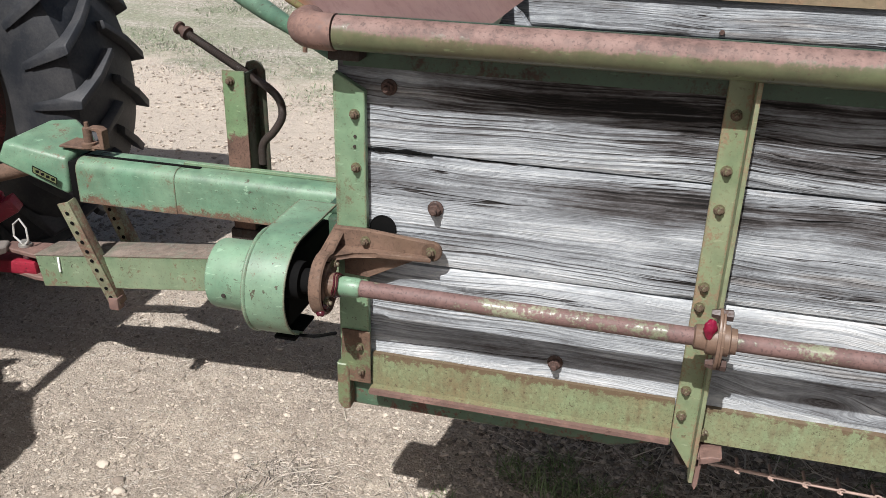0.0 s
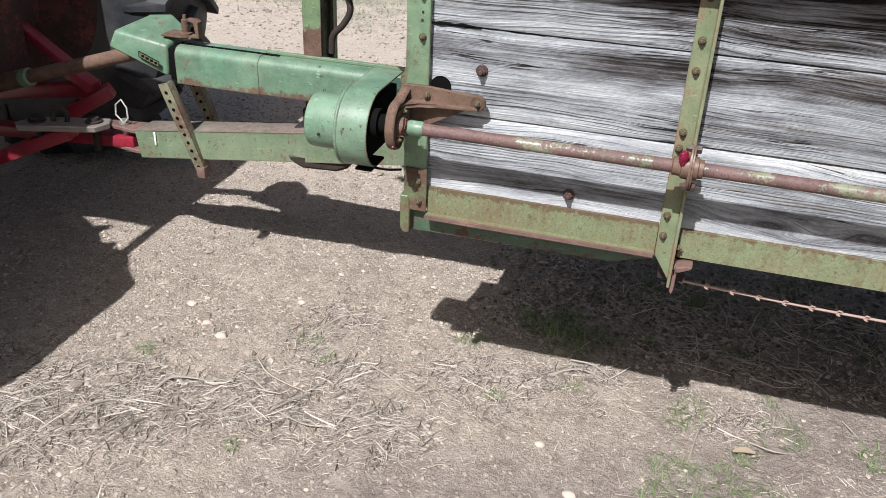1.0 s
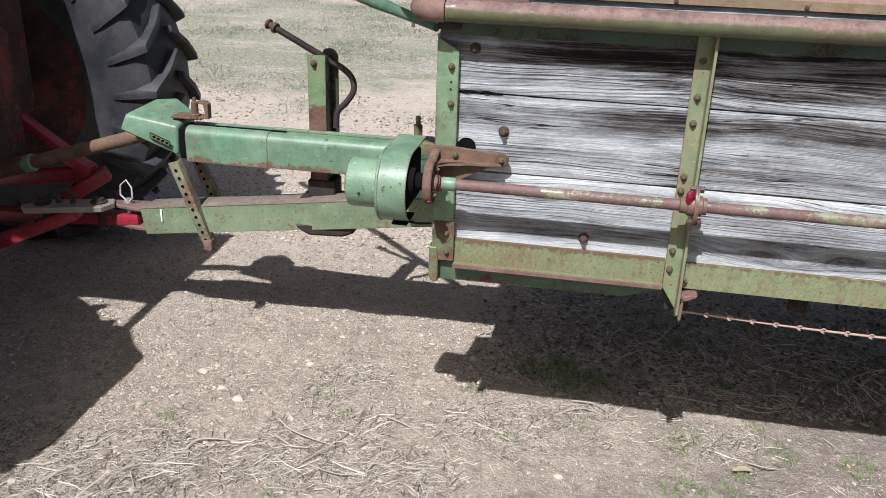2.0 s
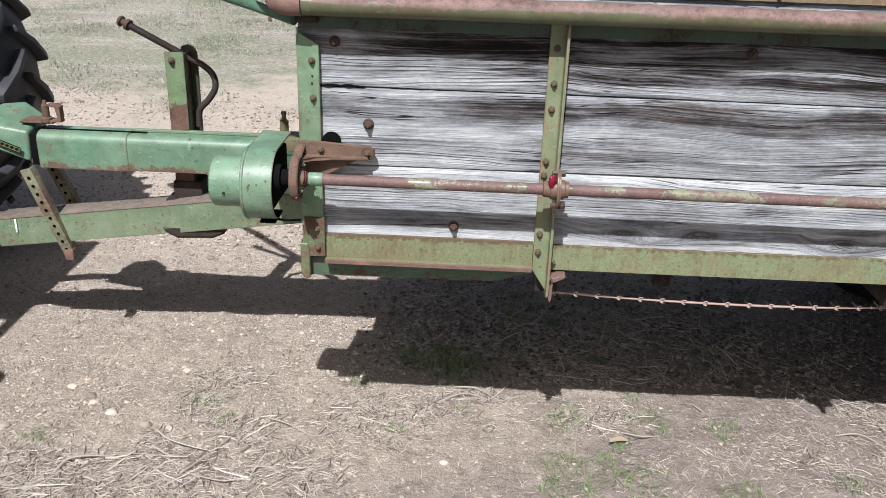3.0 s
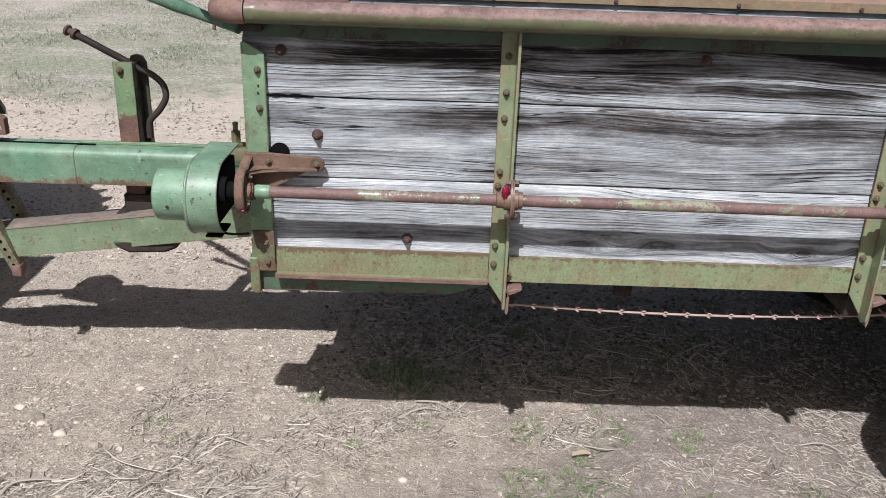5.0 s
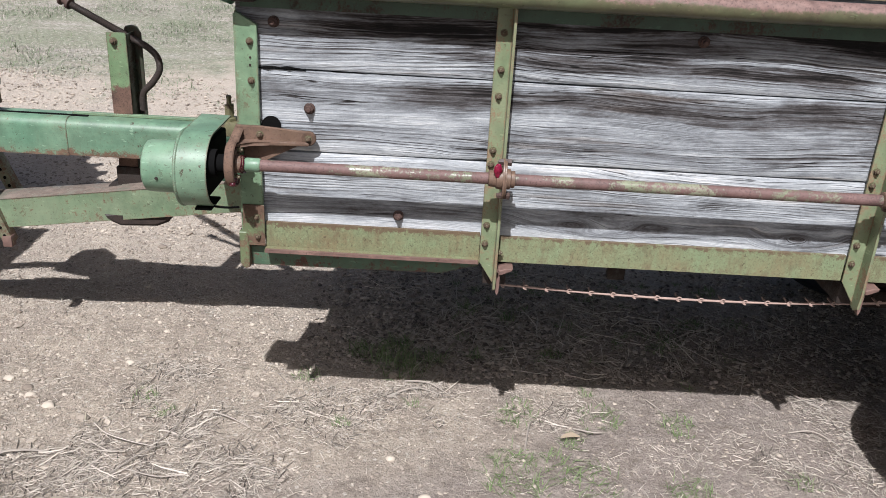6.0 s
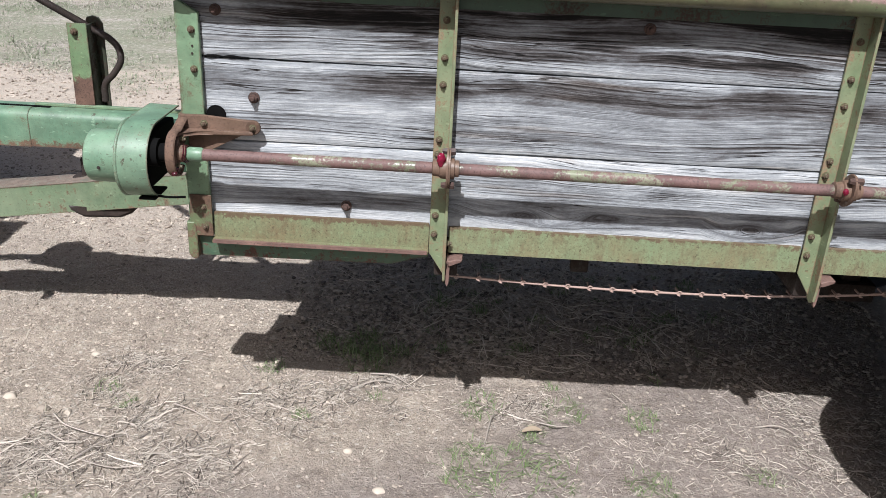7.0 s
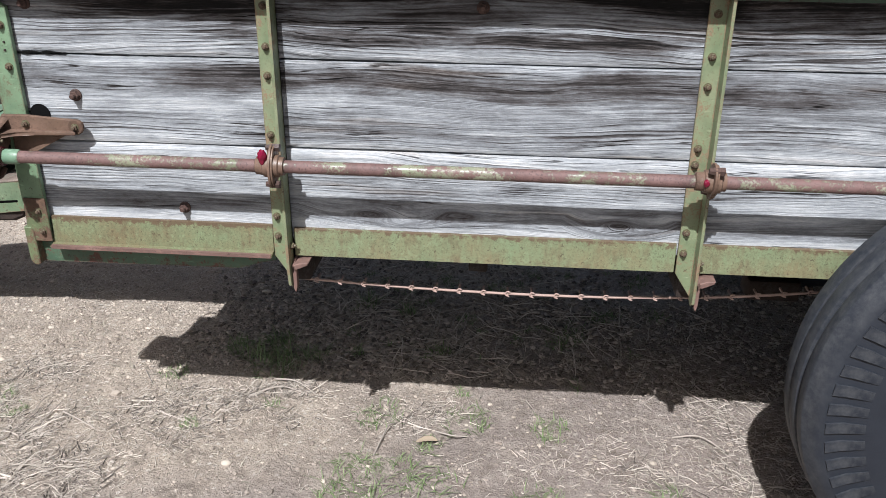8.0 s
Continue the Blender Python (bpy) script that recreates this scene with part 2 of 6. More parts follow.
M_CAMPER = plain("white_camper_paint", (0.9, 0.905, 0.91), 0.35, 0.0, 0.03, 6)
M_GREASE = plain("red_grease", (0.16, 0.004, 0.024), 0.15, 0.0, 0.4, 160)
M_OLDGREASE = plain("old_grease", (0.05, 0.006, 0.011), 0.25, 0.0, 0.5, 160)
M_STEEL = plain("galvanised_steel", (0.45, 0.44, 0.41), 0.4, 0.7)
M_WORNSTEEL = plain("worn_steel", (0.22, 0.195, 0.175), 0.45, 0.2)
M_WIRE = plain("bare_wire", (0.7, 0.7, 0.66), 0.35, 0.4)
# black for rubber, and for hollows and holes that are dark with shade
M_BLACK = plain("black_rubber_and_hollows", (0.005, 0.005, 0.005), 0.95)
M_BLACK.node_tree.nodes["Principled BSDF"].inputs["Specular IOR Level"].default_value = 0.08
M_CHAIN = plain("rusted_chain", (0.36, 0.26, 0.22), 0.5, 0.0)
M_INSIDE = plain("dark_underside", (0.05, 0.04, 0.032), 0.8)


def rubber(name, dust):
    n = Nodes(name, 0.62)
    big, fine = n.noise(9, 4, 0.65), n.noise(120, 4, 0.6)
    dusty = n.ramp(n.math("ADD", n.math("MULTIPLY", big, 0.7), n.math("MULTIPLY", fine, 0.3)), ((0.42, 0.0), (0.72, dust)))
    n.bump(fine, 0.3, 0.002)
    return n.done(n.mix(dusty, (0.011, 0.0135, 0.018), (0.115, 0.108, 0.102)), 0.6)


def ribbed_tyre_rubber(cx, cz):
    """Blue-black rubber with dust ground into the tread and its shoulder."""
    n = Nodes("tyre_rubber", 0.55)
    x, y, z = n.split()
    dx, dz = n.math("SUBTRACT", x, cx), n.math("SUBTRACT", z, cz)
    r = n.math("SQRT", n.math("ADD", n.math("MULTIPLY", dx, dx), n.math("MULTIPLY", dz, dz)))
    worn = n.math("ADD", r, n.math("MULTIPLY", n.math("SUBTRACT", n.noise(28, 5, 0.7), 0.5), 0.03))
    dust = n.math("MULTIPLY", n.ramp(n.math("MULTIPLY", worn, 2.0), ((0.84, 0.0), (0.9, 1.0))), n.ramp(n.noise(45, 5, 0.75), ((0.38, 0.0), (0.68, 0.55))))
    base = n.mix(n.noise(12, 5, 0.65), (0.007, 0.0095, 0.015), (0.02, 0.025, 0.034))
    n.bump(n.noise(160, 4, 0.6), 0.25, 0.0015)
    return n.done(n.mix(dust, base, (0.075, 0.078, 0.08)))


WX, WZ, WR = 2.135, 0.452, 0.462
M_WHEEL_TYRE = ribbed_tyre_rubber(WX, WZ)
M_TYRE = rubber("plain_tyre_rubber", 0.32)
M_TRACTOR_TYRE = rubber("dusty_tyre_rubber", 0.34)


def weathered_wood(name, z0, z1, profile, lined, knots=(), seed=0.0, blots=(), wave=1.0):
    """Grey weathered softwood. profile and lined: lightness and strength of the grain lines across the width;
    blots: weather marks, lighter or darker; the top plank's profile and blots also hold the pipe's shade; knots bend
    the grain round themselves."""
    n = Nodes(name, 0.85, spec=0.2)
    x, y, z = n.split()
    add = lambda a, b: n.math("ADD", a, b)
    mul = lambda a, b: n.math("MULTIPLY", a, b)
    off = lambda a, k: n.math("MULTIPLY", n.math("SUBTRACT", a, 0.5), k)

    def grain(fx, fz, detail=2, rough=0.55, move=0.0, src=None):
        return n.noise(1.0, detail, rough, n.join(add(mul(x, fx), seed + move), seed, mul(src or z, fz)))

    # the grain wanders along the plank, in long swells and short ripples
    q = add(z, add(off(grain(1.1, 4.0, 2, 0.5, 0.0), 0.055 * wave), add(off(grain(3.6, 13.0, 2, 0.5, 2.5), 0.016 * wave), off(grain(11.0, 34.0, 2, 0.5, 4.0), 0.0045 * wave))))
    core = None
    for kx, kz, kw, kh in knots:
        dx, dz = mul(n.math("SUBTRACT", x, kx), 1.0 / kw), mul(n.math("SUBTRACT", q, kz), 1.0 / kh)
        d = n.math("SQRT", add(mul(dx, dx), mul(dz, dz)))
        near = n.ramp(mul(d, 0.35), ((0.12, 0.85), (0.7, 0.0)))
        q = add(mul(q, n.math("SUBTRACT", 1.0, near)), mul(add(mul(d, kh * 1.5), kz), near))
        eye = n.ramp(d, ((0.25, 1.0), (0.75, 0.0)))
        core = add(core, eye) if core else eye
    crowd = grain(0.5, 16.0, 3, 0.6, 2.0, q)
    phase = add(mul(q, 96.0), mul(crowd, 9.0))
    tooth = n.math("FRACT", phase)
    late = n.ramp(tooth, ((0.0, 0.0), (0.46, 0.05), (0.74, 1.0), (0.9, 1.0), (1.0, 0.0)))
    lines = grain(1.7, 260.0, 4, 0.65, 1.0, q)
    fine = grain(8.0, 700.0, 3, 0.7, 3.0, q)
    speck = grain(75.0, 480.0, 3, 0.75, 6.0, q)
    patch = grain(2.4, 19.0, 6, 0.68, 5.0, q)
    cloud = n.noise(1.0, 6, 0.7, n.join(mul(x, 5.5), seed + 3.0, mul(z, 17.0)), 0.5)
    streak = grain(4.5, 75.0, 4, 0.65, 17.0, q)
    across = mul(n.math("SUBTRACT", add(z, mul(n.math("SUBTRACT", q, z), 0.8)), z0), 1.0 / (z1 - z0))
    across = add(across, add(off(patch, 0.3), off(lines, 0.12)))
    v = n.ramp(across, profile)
    for bx, bz, bw, bh, amount in blots:
        dx, dz = mul(n.math("SUBTRACT", x, bx), 1.0 / bw), mul(n.math("SUBTRACT", q, bz), 1.0 / bh)
        d = n.math("SQRT", add(mul(dx, dx), mul(dz, dz)))
        d = add(d, add(off(patch, 2.6), add(off(streak, 1.7), off(lines, 1.3))))
        v = add(v, mul(n.ramp(mul(d, 0.5), ((0.18, 1.0), (0.68, 0.0))), amount))
    if core:
        v = add(v, mul(core, -0.14))
    v = add(add(v, -0.015), add(off(patch, 0.52), add(off(cloud, 0.75), off(streak, 0.42))))
    strength = mul(n.ramp(across, lined), n.ramp(grain(2.6, 30.0, 4, 0.65, 7.0, q), ((0.4, 0.0), (0.58, 1.0))))
    dark = mul(late, strength)
    v = add(v, mul(dark, -0.31))
    v = add(v, mul(mul(n.ramp(tooth, ((0.05, 1.0), (0.5, 0.0))), strength), 0.10))
    v = add(v, add(off(lines, 0.36), add(off(fine, 0.3), off(speck, 0.36))))
    crack = n.ramp(n.math("ABSOLUTE", n.math("SUBTRACT", grain(0.9, 38.0, 3, 0.55, 8.0, q), 0.5)), ((0.002, 1.0), (0.007, 0.0)))
    crack = mul(crack, n.ramp(grain(2.4, 14.0, 2, 0.5, 21.0), ((0.5, 0.0), (0.55, 1.0))))
    v = add(v, mul(crack, -0.5))
    tone = n.ramp(v, ((0.0, (0.010, 0.0095, 0.0095)), (0.18, (0.036, 0.032, 0.031)), (0.34, (0.092, 0.089, 0.091)), (0.52, (0.184, 0.195, 0.206)), (0.7, (0.32, 0.34, 0.355)), (0.86, (0.465, 0.484, 0.492)), (1.0, (0.64, 0.64, 0.635))))
    warm = grain(1.8, 26.0, 4, 0.6, 13.0, q)
    tone = n.mix(n.ramp(warm, ((0.57, 0.0), (0.72, 0.6))), tone, (0.92, 0.72, 0.56), "MULTIPLY")
    relief = n.math("SUBTRACT", add(mul(lines, 0.8), mul(fine, 0.5)), add(mul(dark, 0.6), crack))
    n.bump(relief, 0.75, 0.004)
    return n.done(tone)


WOODS = (
    weathered_wood("weathered_wood_low", 0.655, 0.861,
                   ((0.16, 0.84), (0.205, 0.78), (0.25, 0.7), (0.33, 0.64), (0.41, 0.64), (0.47, 0.68), (0.6, 0.72), (0.72, 0.66), (0.82, 0.72), (0.9, 0.78), (0.98, 0.84)),
                   ((0.2, 0.1), (0.28, 0.35), (0.45, 0.6), (0.55, 0.55), (0.75, 0.75), (0.95, 0.4)),
                   ((0.80, 0.716, 0.085, 0.017), (0.985, 0.722, 0.09, 0.016), (1.315, 0.724, 0.06, 0.021), (1.98, 0.80, 0.09, 0.018)), 2.0,
                   ((0.47, 0.722, 0.16, 0.02, -0.1), (0.25, 0.733, 0.1, 0.02, -0.08), (0.14, 0.705, 0.05, 0.012, 0.1), (0.86, 0.728, 0.2, 0.016, -0.14), (1.2, 0.73, 0.2, 0.014, -0.1), (0.88, 0.78, 0.08, 0.03, -0.1), (0.75, 0.705, 0.1, 0.01, 0.1), (1.1, 0.71, 0.12, 0.012, -0.08),
                    (1.75, 0.715, 0.3, 0.02, -0.16), (2.1, 0.715, 0.2, 0.016, -0.14), (1.33, 0.755, 0.04, 0.01, -0.12), (0.7, 0.76, 0.07, 0.014, 0.08)), 1.25),
    weathered_wood("weathered_wood_mid", 0.861, 1.043,
                   ((0.0, 0.82), (0.07, 0.84), (0.13, 0.68), (0.26, 0.66), (0.4, 0.72), (0.5, 0.76), (0.6, 0.68), (0.72, 0.54), (0.86, 0.5), (0.93, 0.62), (0.985, 0.74), (1.0, 0.6)),
                   ((0.0, 0.15), (0.1, 0.9), (0.3, 0.85), (0.4, 0.25), (0.65, 0.12), (0.8, 0.4), (1.0, 0.25)), (), 11.0,
                   ((0.50, 1.0, 0.13, 0.028, -0.17), (0.42, 1.018, 0.2, 0.01, -0.1), (0.18, 0.935, 0.12, 0.02, 0.1), (0.42, 0.94, 0.1, 0.014, 0.07), (0.74, 0.998, 0.15, 0.02, -0.12), (1.0, 1.01, 0.22, 0.018, -0.1),
                    (0.86, 0.985, 0.05, 0.006, 0.1), (0.72, 0.96, 0.1, 0.016, 0.08), (1.25, 0.985, 0.28, 0.03, -0.12), (0.93, 0.935, 0.12, 0.014, 0.09), (1.05, 0.912, 0.09, 0.007, 0.12), (1.06, 0.955, 0.5, 0.08, -0.14), (1.75, 0.97, 0.3, 0.035, -0.14), (2.0, 0.94, 0.2, 0.02, -0.1))),
    # upper half toned down for the top pipe's shadow, besides real stains
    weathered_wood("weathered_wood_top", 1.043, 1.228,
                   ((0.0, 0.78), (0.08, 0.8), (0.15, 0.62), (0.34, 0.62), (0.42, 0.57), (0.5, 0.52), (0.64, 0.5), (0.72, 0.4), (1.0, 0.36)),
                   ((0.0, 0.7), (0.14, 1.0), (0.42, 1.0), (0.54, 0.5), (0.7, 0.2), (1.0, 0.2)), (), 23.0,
                   ((0.40, 1.150, 0.2, 0.026, -0.44), (0.53, 1.128, 0.1, 0.03, -0.3), (0.22, 1.128, 0.1, 0.007, -0.26), (0.14, 1.166, 0.07, 0.012, 0.16), (0.15, 1.14, 0.06, 0.012, 0.1), (0.54, 1.09, 0.06, 0.03, -0.12),
                    (0.85, 1.169, 0.3, 0.011, -0.26), (1.2, 1.172, 0.4, 0.011, -0.3), (0.76, 1.113, 0.17, 0.012, -0.3), (0.78, 1.085, 0.2, 0.02, -0.24), (1.1, 1.14, 0.4, 0.02, -0.06), (1.12, 1.075, 0.5, 0.05, -0.13), (0.84, 1.138, 0.12, 0.012, 0.08), (1.1, 1.112, 0.14, 0.012, 0.16),
                    (1.22, 1.085, 0.22, 0.014, -0.12), (1.35, 1.15, 0.12, 0.02, -0.14), (1.85, 1.155, 0.4, 0.03, -0.3), (1.8, 1.105, 0.28, 0.014, -0.24)), 1.35),
    weathered_wood("weathered_wood_far", 1.043, 1.178, ((0.0, 0.6), (0.5, 0.66), (1.0, 0.6)), ((0.0, 0.6), (1.0, 0.4)), (), 31.0),
)


def soil():
    """Pale gravelly dirt with browner bare soil, and dry turf farther off."""
    n = Nodes("gravelly_soil", 0.95, spec=0.15)
    x, y, z = n.split()
    broad = n.noise(0.8, 5, 0.65)
    mid = n.noise(5.0, 5, 0.7)
    clod = n.noise(26, 5, 0.7)
    grit = n.noise(120, 4, 0.75)
    big, sm = n.voro(48), n.voro(120)
    big_c, sm_c = n.split(n.voro(48, out="Color")), n.split(n.voro(120, out="Color"))
    pale, brown = (0.455, 0.392, 0.317), (0.29, 0.25, 0.222)
    # paler and stonier ahead of the box, browner beside it
    side = n.math("ADD", n.math("MULTIPLY", x, 0.55), n.math("MULTIPLY", n.math("SUBTRACT", broad, 0.5), 1.8))
    side = n.math("ADD", side, n.math("MULTIPLY", y, -0.45))
    bare = n.ramp(side, ((0.0, 0.0), (0.35, 1.0)))
    base = n.mix(bare, pale, brown)
    base = n.mix(n.ramp(mid, ((0.4, 0.0), (0.7, 0.5))), base, (0.2, 0.165, 0.14))
    lump = n.voro(17, out="Color")
    base = n.mix(n.math("MULTIPLY", n.split(lump)[0], 0.3), base, (0.19, 0.16, 0.135))
    base = n.mix(n.ramp(n.noise(13, 5, 0.75), ((0.52, 0.0), (0.66, 0.45))), base, (0.46, 0.405, 0.34))
    base = n.mix(n.ramp(clod, ((0.36, 0.45), (0.5, 0.0))), base, (0.2, 0.165, 0.135))
    base = n.mix(n.ramp(grit, ((0.34, 0.5), (0.48, 0.0))), base, (0.15, 0.125, 0.1))
    base = n.mix(n.ramp(grit, ((0.56, 0.0), (0.72, 0.5))), base, (0.55, 0.49, 0.41))
    base = n.mix(n.ramp(n.math("ADD", n.math("MULTIPLY", y, 0.25), n.math("MULTIPLY", n.math("SUBTRACT", broad, 0.5), 0.3)), ((0.15, 0.0), (0.5, 0.6))), base, (0.55, 0.48, 0.405))
    stony = n.math("SUBTRACT", 1.0, n.math("MULTIPLY", bare, 0.6))
    p1 = n.math("MULTIPLY", n.ramp(big, ((0.2, 1.0), (0.36, 0.0))), n.ramp(big_c[0], ((0.5, 0.0), (0.56, 1.0))))
    p2 = n.math("MULTIPLY", n.ramp(sm, ((0.22, 1.0), (0.4, 0.0))), n.ramp(sm_c[0], ((0.4, 0.0), (0.46, 1.0))))
    base = n.mix(n.math("MULTIPLY", n.math("MULTIPLY", p2, stony), 0.7), base, n.mix(sm_c[1], (0.22, 0.18, 0.15), (0.66, 0.6, 0.52)))
    base = n.mix(n.math("MULTIPLY", n.math("MULTIPLY", p1, stony), 0.75), base, n.mix(big_c[1], (0.28, 0.24, 0.2), (0.64, 0.59, 0.52)))
    turf_n = n.math("ADD", n.math("MULTIPLY", n.math("SUBTRACT", y, 4.4), 0.4), n.math("MULTIPLY", n.math("SUBTRACT", n.noise(0.7, 5, 0.65), 0.5), 2.6))
    streak = n.noise(1.0, 5, 0.7, n.join(n.math("MULTIPLY", x, 0.5), n.math("MULTIPLY", y, 1.4), 0.0))
    lush = n.math("ADD", streak, n.math("MULTIPLY", n.math("SUBTRACT", 8.5, y), 0.035, True))
    turf = n.mix(n.ramp(lush, ((0.42, 0.0), (0.62, 1.0))), (0.46, 0.41, 0.37), (0.24, 0.265, 0.185))
    turf = n.mix(n.ramp(n.noise(24, 5, 0.75), ((0.4, 0.8), (0.52, 0.0))), turf, (0.14, 0.14, 0.1))
    turf = n.mix(n.ramp(n.noise(9, 5, 0.8), ((0.4, 0.55), (0.52, 0.0))), turf, (0.2, 0.19, 0.14))
    turf = n.mix(n.ramp(n.noise(33, 4, 0.75), ((0.53, 0.0), (0.68, 0.7))), turf, (0.66, 0.605, 0.56))
    base = n.mix(n.ramp(turf_n, ((0.0, 0.0), (0.3, 0.9))), base, turf)
    rut = n.math("MULTIPLY", n.ramp(n.noise(9.0, 6, 0.72, n.at((1, 1.6, 1), (4, 1, 0))), ((0.36, 1.0), (0.44, 0.0))), n.ramp(y, ((0.0, 1.0), (1.0, 0.4))))
    base = n.mix(n.math("MULTIPLY", rut, 0.5), base, (0.13, 0.105, 0.088))
    h = n.math("ADD", n.math("MULTIPLY", grit, 0.7), n.math("ADD", n.math("MULTIPLY", clod, 1.0), n.math("MULTIPLY", mid, 1.0)))
    n.bump(h, 0.9, 0.015)
    return n.done(base)


M_SOIL = soil()


def loose(name, a, b, rough=0.9):
    n = Nodes(name, rough, spec=0.25)
    g = n.noise(90, 3)
    return n.done(n.mix(n.math("ADD", n.math("MULTIPLY", n.island(), 0.8), n.math("MULTIPLY", g, 0.2)), a, b))


M_PEBBLE = loose("pebble_stone", (0.16, 0.13, 0.105), (0.56, 0.49, 0.405))
M_CRUMB = loose("soil_crumb", (0.15, 0.125, 0.104), (0.4, 0.345, 0.29))
M_CLOD = loose("dark_clod", (0.045, 0.037, 0.031), (0.52, 0.45, 0.38))
M_ROT = loose("rotted_stalk", (0.06, 0.05, 0.042), (0.2, 0.175, 0.15))
M_STRAW = loose("dry_straw", (0.22, 0.193, 0.16), (0.62, 0.56, 0.485))
M_TWIG = loose("dead_twig", (0.16, 0.14, 0.12), (0.5, 0.45, 0.39))
M_LEAF = loose("dead_leaf", (0.34, 0.27, 0.19), (0.44, 0.36, 0.27), 0.7)
M_BLADE = loose("grass_blade", (0.085, 0.125, 0.045), (0.22, 0.28, 0.14))
M_DRYBLADE = loose("dry_grass_blade", (0.22, 0.205, 0.15), (0.52, 0.48, 0.41))


# ---- mesh tools ----
def part(name, bm, material, parent=None, label="", smooth=35):
    me = bpy.data.meshes.new(name)
    bmesh.ops.recalc_face_normals(bm, faces=bm.faces)
    for f in bm.faces:
        f.smooth = True
    bm.to_mesh(me)
    bm.free()
    me.set_sharp_from_angle(angle=radians(smooth))
    me.materials.append(material)
    ob = new(name, me)
    ob.parent = parent
    if label:
        ob["label"] = label
    return ob


def again(ob, m, parent=None):
    """One more piece on the same mesh."""
    o = new(ob.name.split(".")[0], ob.data)
    o.parent = parent or ob.parent
    o.matrix_basis = m
    for k in ("label",):
        if k in ob:
            o[k] = ob[k]
    return o


def empty(name, label, category, group="", kind=""):
    return tagged(new(name), label, category, group, kind)


def bevel(bm, edges, width, segments=2):
    if width > 0:
        bmesh.ops.bevel(bm, geom=edges, offset=width, segments=segments, profile=0.5, affect="EDGES", clamp_overlap=True)


def box(bm, x0, x1, y0, y1, z0, z1, round_=0.0, segments=2):
    r = bmesh.ops.create_cube(bm, size=1.0)
    vs = r["verts"]
    for v in vs:
        v.co = Vector(((x0 + x1) / 2 + v.co.x * (x1 - x0), (y0 + y1) / 2 + v.co.y * (y1 - y0), (z0 + z1) / 2 + v.co.z * (z1 - z0)))
    es = list({e for v in vs for e in v.link_edges})
    bevel(bm, es, round_, segments)
    return bm


def prism(bm, pts, along, a, b, round_=0.0):
    """A flat outline pushed through along an axis from a to b; the outline is given in the two other axes, in order."""
    def place(p, d):
        c = list(p)
        c.insert("xyz".index(along), d)
        return Vector(c)
    lo, hi = [bm.verts.new(place(p, a)) for p in pts], [bm.verts.new(place(p, b)) for p in pts]
    fs = [bm.faces.new(lo), bm.faces.new(hi[::-1])]
    for i in range(len(pts)):
        j = (i + 1) % len(pts)
        fs.append(bm.faces.new((lo[i], hi[i], hi[j], lo[j])))
    if round_:
        bevel(bm, list({e for f in fs[:2] for e in f.edges}), round_, 1)
    return bm


def frame_of(d):
    d = d.normalized()
    u = d.orthogonal().normalized()
    return u, d.cross(u)


def sweep(bm, pts, radius, seg=16, cap=True):
    """A round bar along a line of points; radius is a number or one for each point."""
    pts = [Vector(p) for p in pts]
    rs = radius if isinstance(radius, (list, tuple)) else [radius] * len(pts)
    u = None
    rings = []
    for i, p in enumerate(pts):
        d = (pts[min(i + 1, len(pts) - 1)] - pts[max(i - 1, 0)]).normalized()
        u = frame_of(d)[0] if u is None else (u - d * u.dot(d)).normalized()
        w = d.cross(u)
        rings.append([bm.verts.new(p + (u * math.cos(k * math.tau / seg) + w * math.sin(k * math.tau / seg)) * rs[i]) for k in range(seg)])
    for a, b in zip(rings, rings[1:]):
        for k in range(seg):
            j = (k + 1) % seg
            bm.faces.new((a[k], a[j], b[j], b[k]))
    if cap:
        bm.faces.new(rings[0][::-1]), bm.faces.new(rings[-1])
    return bm


def lathe(bm, profile, origin, axis, seg=32, close=False):
    """Turns (along, radius) pairs round an axis."""
    o, d = Vector(origin), Vector(axis).normalized()
    u, w = frame_of(d)
    rings = [[bm.verts.new(o + d * a + (u * math.cos(k * math.tau / seg) + w * math.sin(k * math.tau / seg)) * max(r, 1e-4)) for k in range(seg)] for a, r in profile]
    pairs = list(zip(rings, rings[1:]))
    if close:
        pairs.append((rings[-1], rings[0]))
    for a, b in pairs:
        for k in range(seg):
            j = (k + 1) % seg
            bm.faces.new((a[k], a[j], b[j], b[k]))
    if not close:
        if profile[0][1] > 1e-3:
            bm.faces.new(rings[0][::-1])
        if profile[-1][1] > 1e-3:
            bm.faces.new(rings[-1])
    return bm


def hexagon(bm, x, y, z, r, h, turn=0.0):
    """A hex nut or head whose face looks along -y."""
    return prism(bm, [(x + r * math.cos(turn + k * math.pi / 3), z + r * math.sin(turn + k * math.pi / 3)) for k in range(6)], "y", y, y - h, r * 0.14)


def curve_points(pts, n=8):
    """A smooth line through points (Catmull-Rom)."""
    pts = [Vector(p) for p in pts]
    ext = [pts[0] * 2 - pts[1]] + pts + [pts[-1] * 2 - pts[-2]]
    out = []
    for i in range(1, len(ext) - 2):
        a, b, c, d = ext[i - 1:i + 3]
        for k in range(n):
            t = k / n
            out.append(0.5 * ((2 * b) + (c - a) * t + (2 * a - 5 * b + 4 * c - d) * t * t + (3 * b - a - 3 * c + d) * t ** 3))
    return out + [pts[-1]]


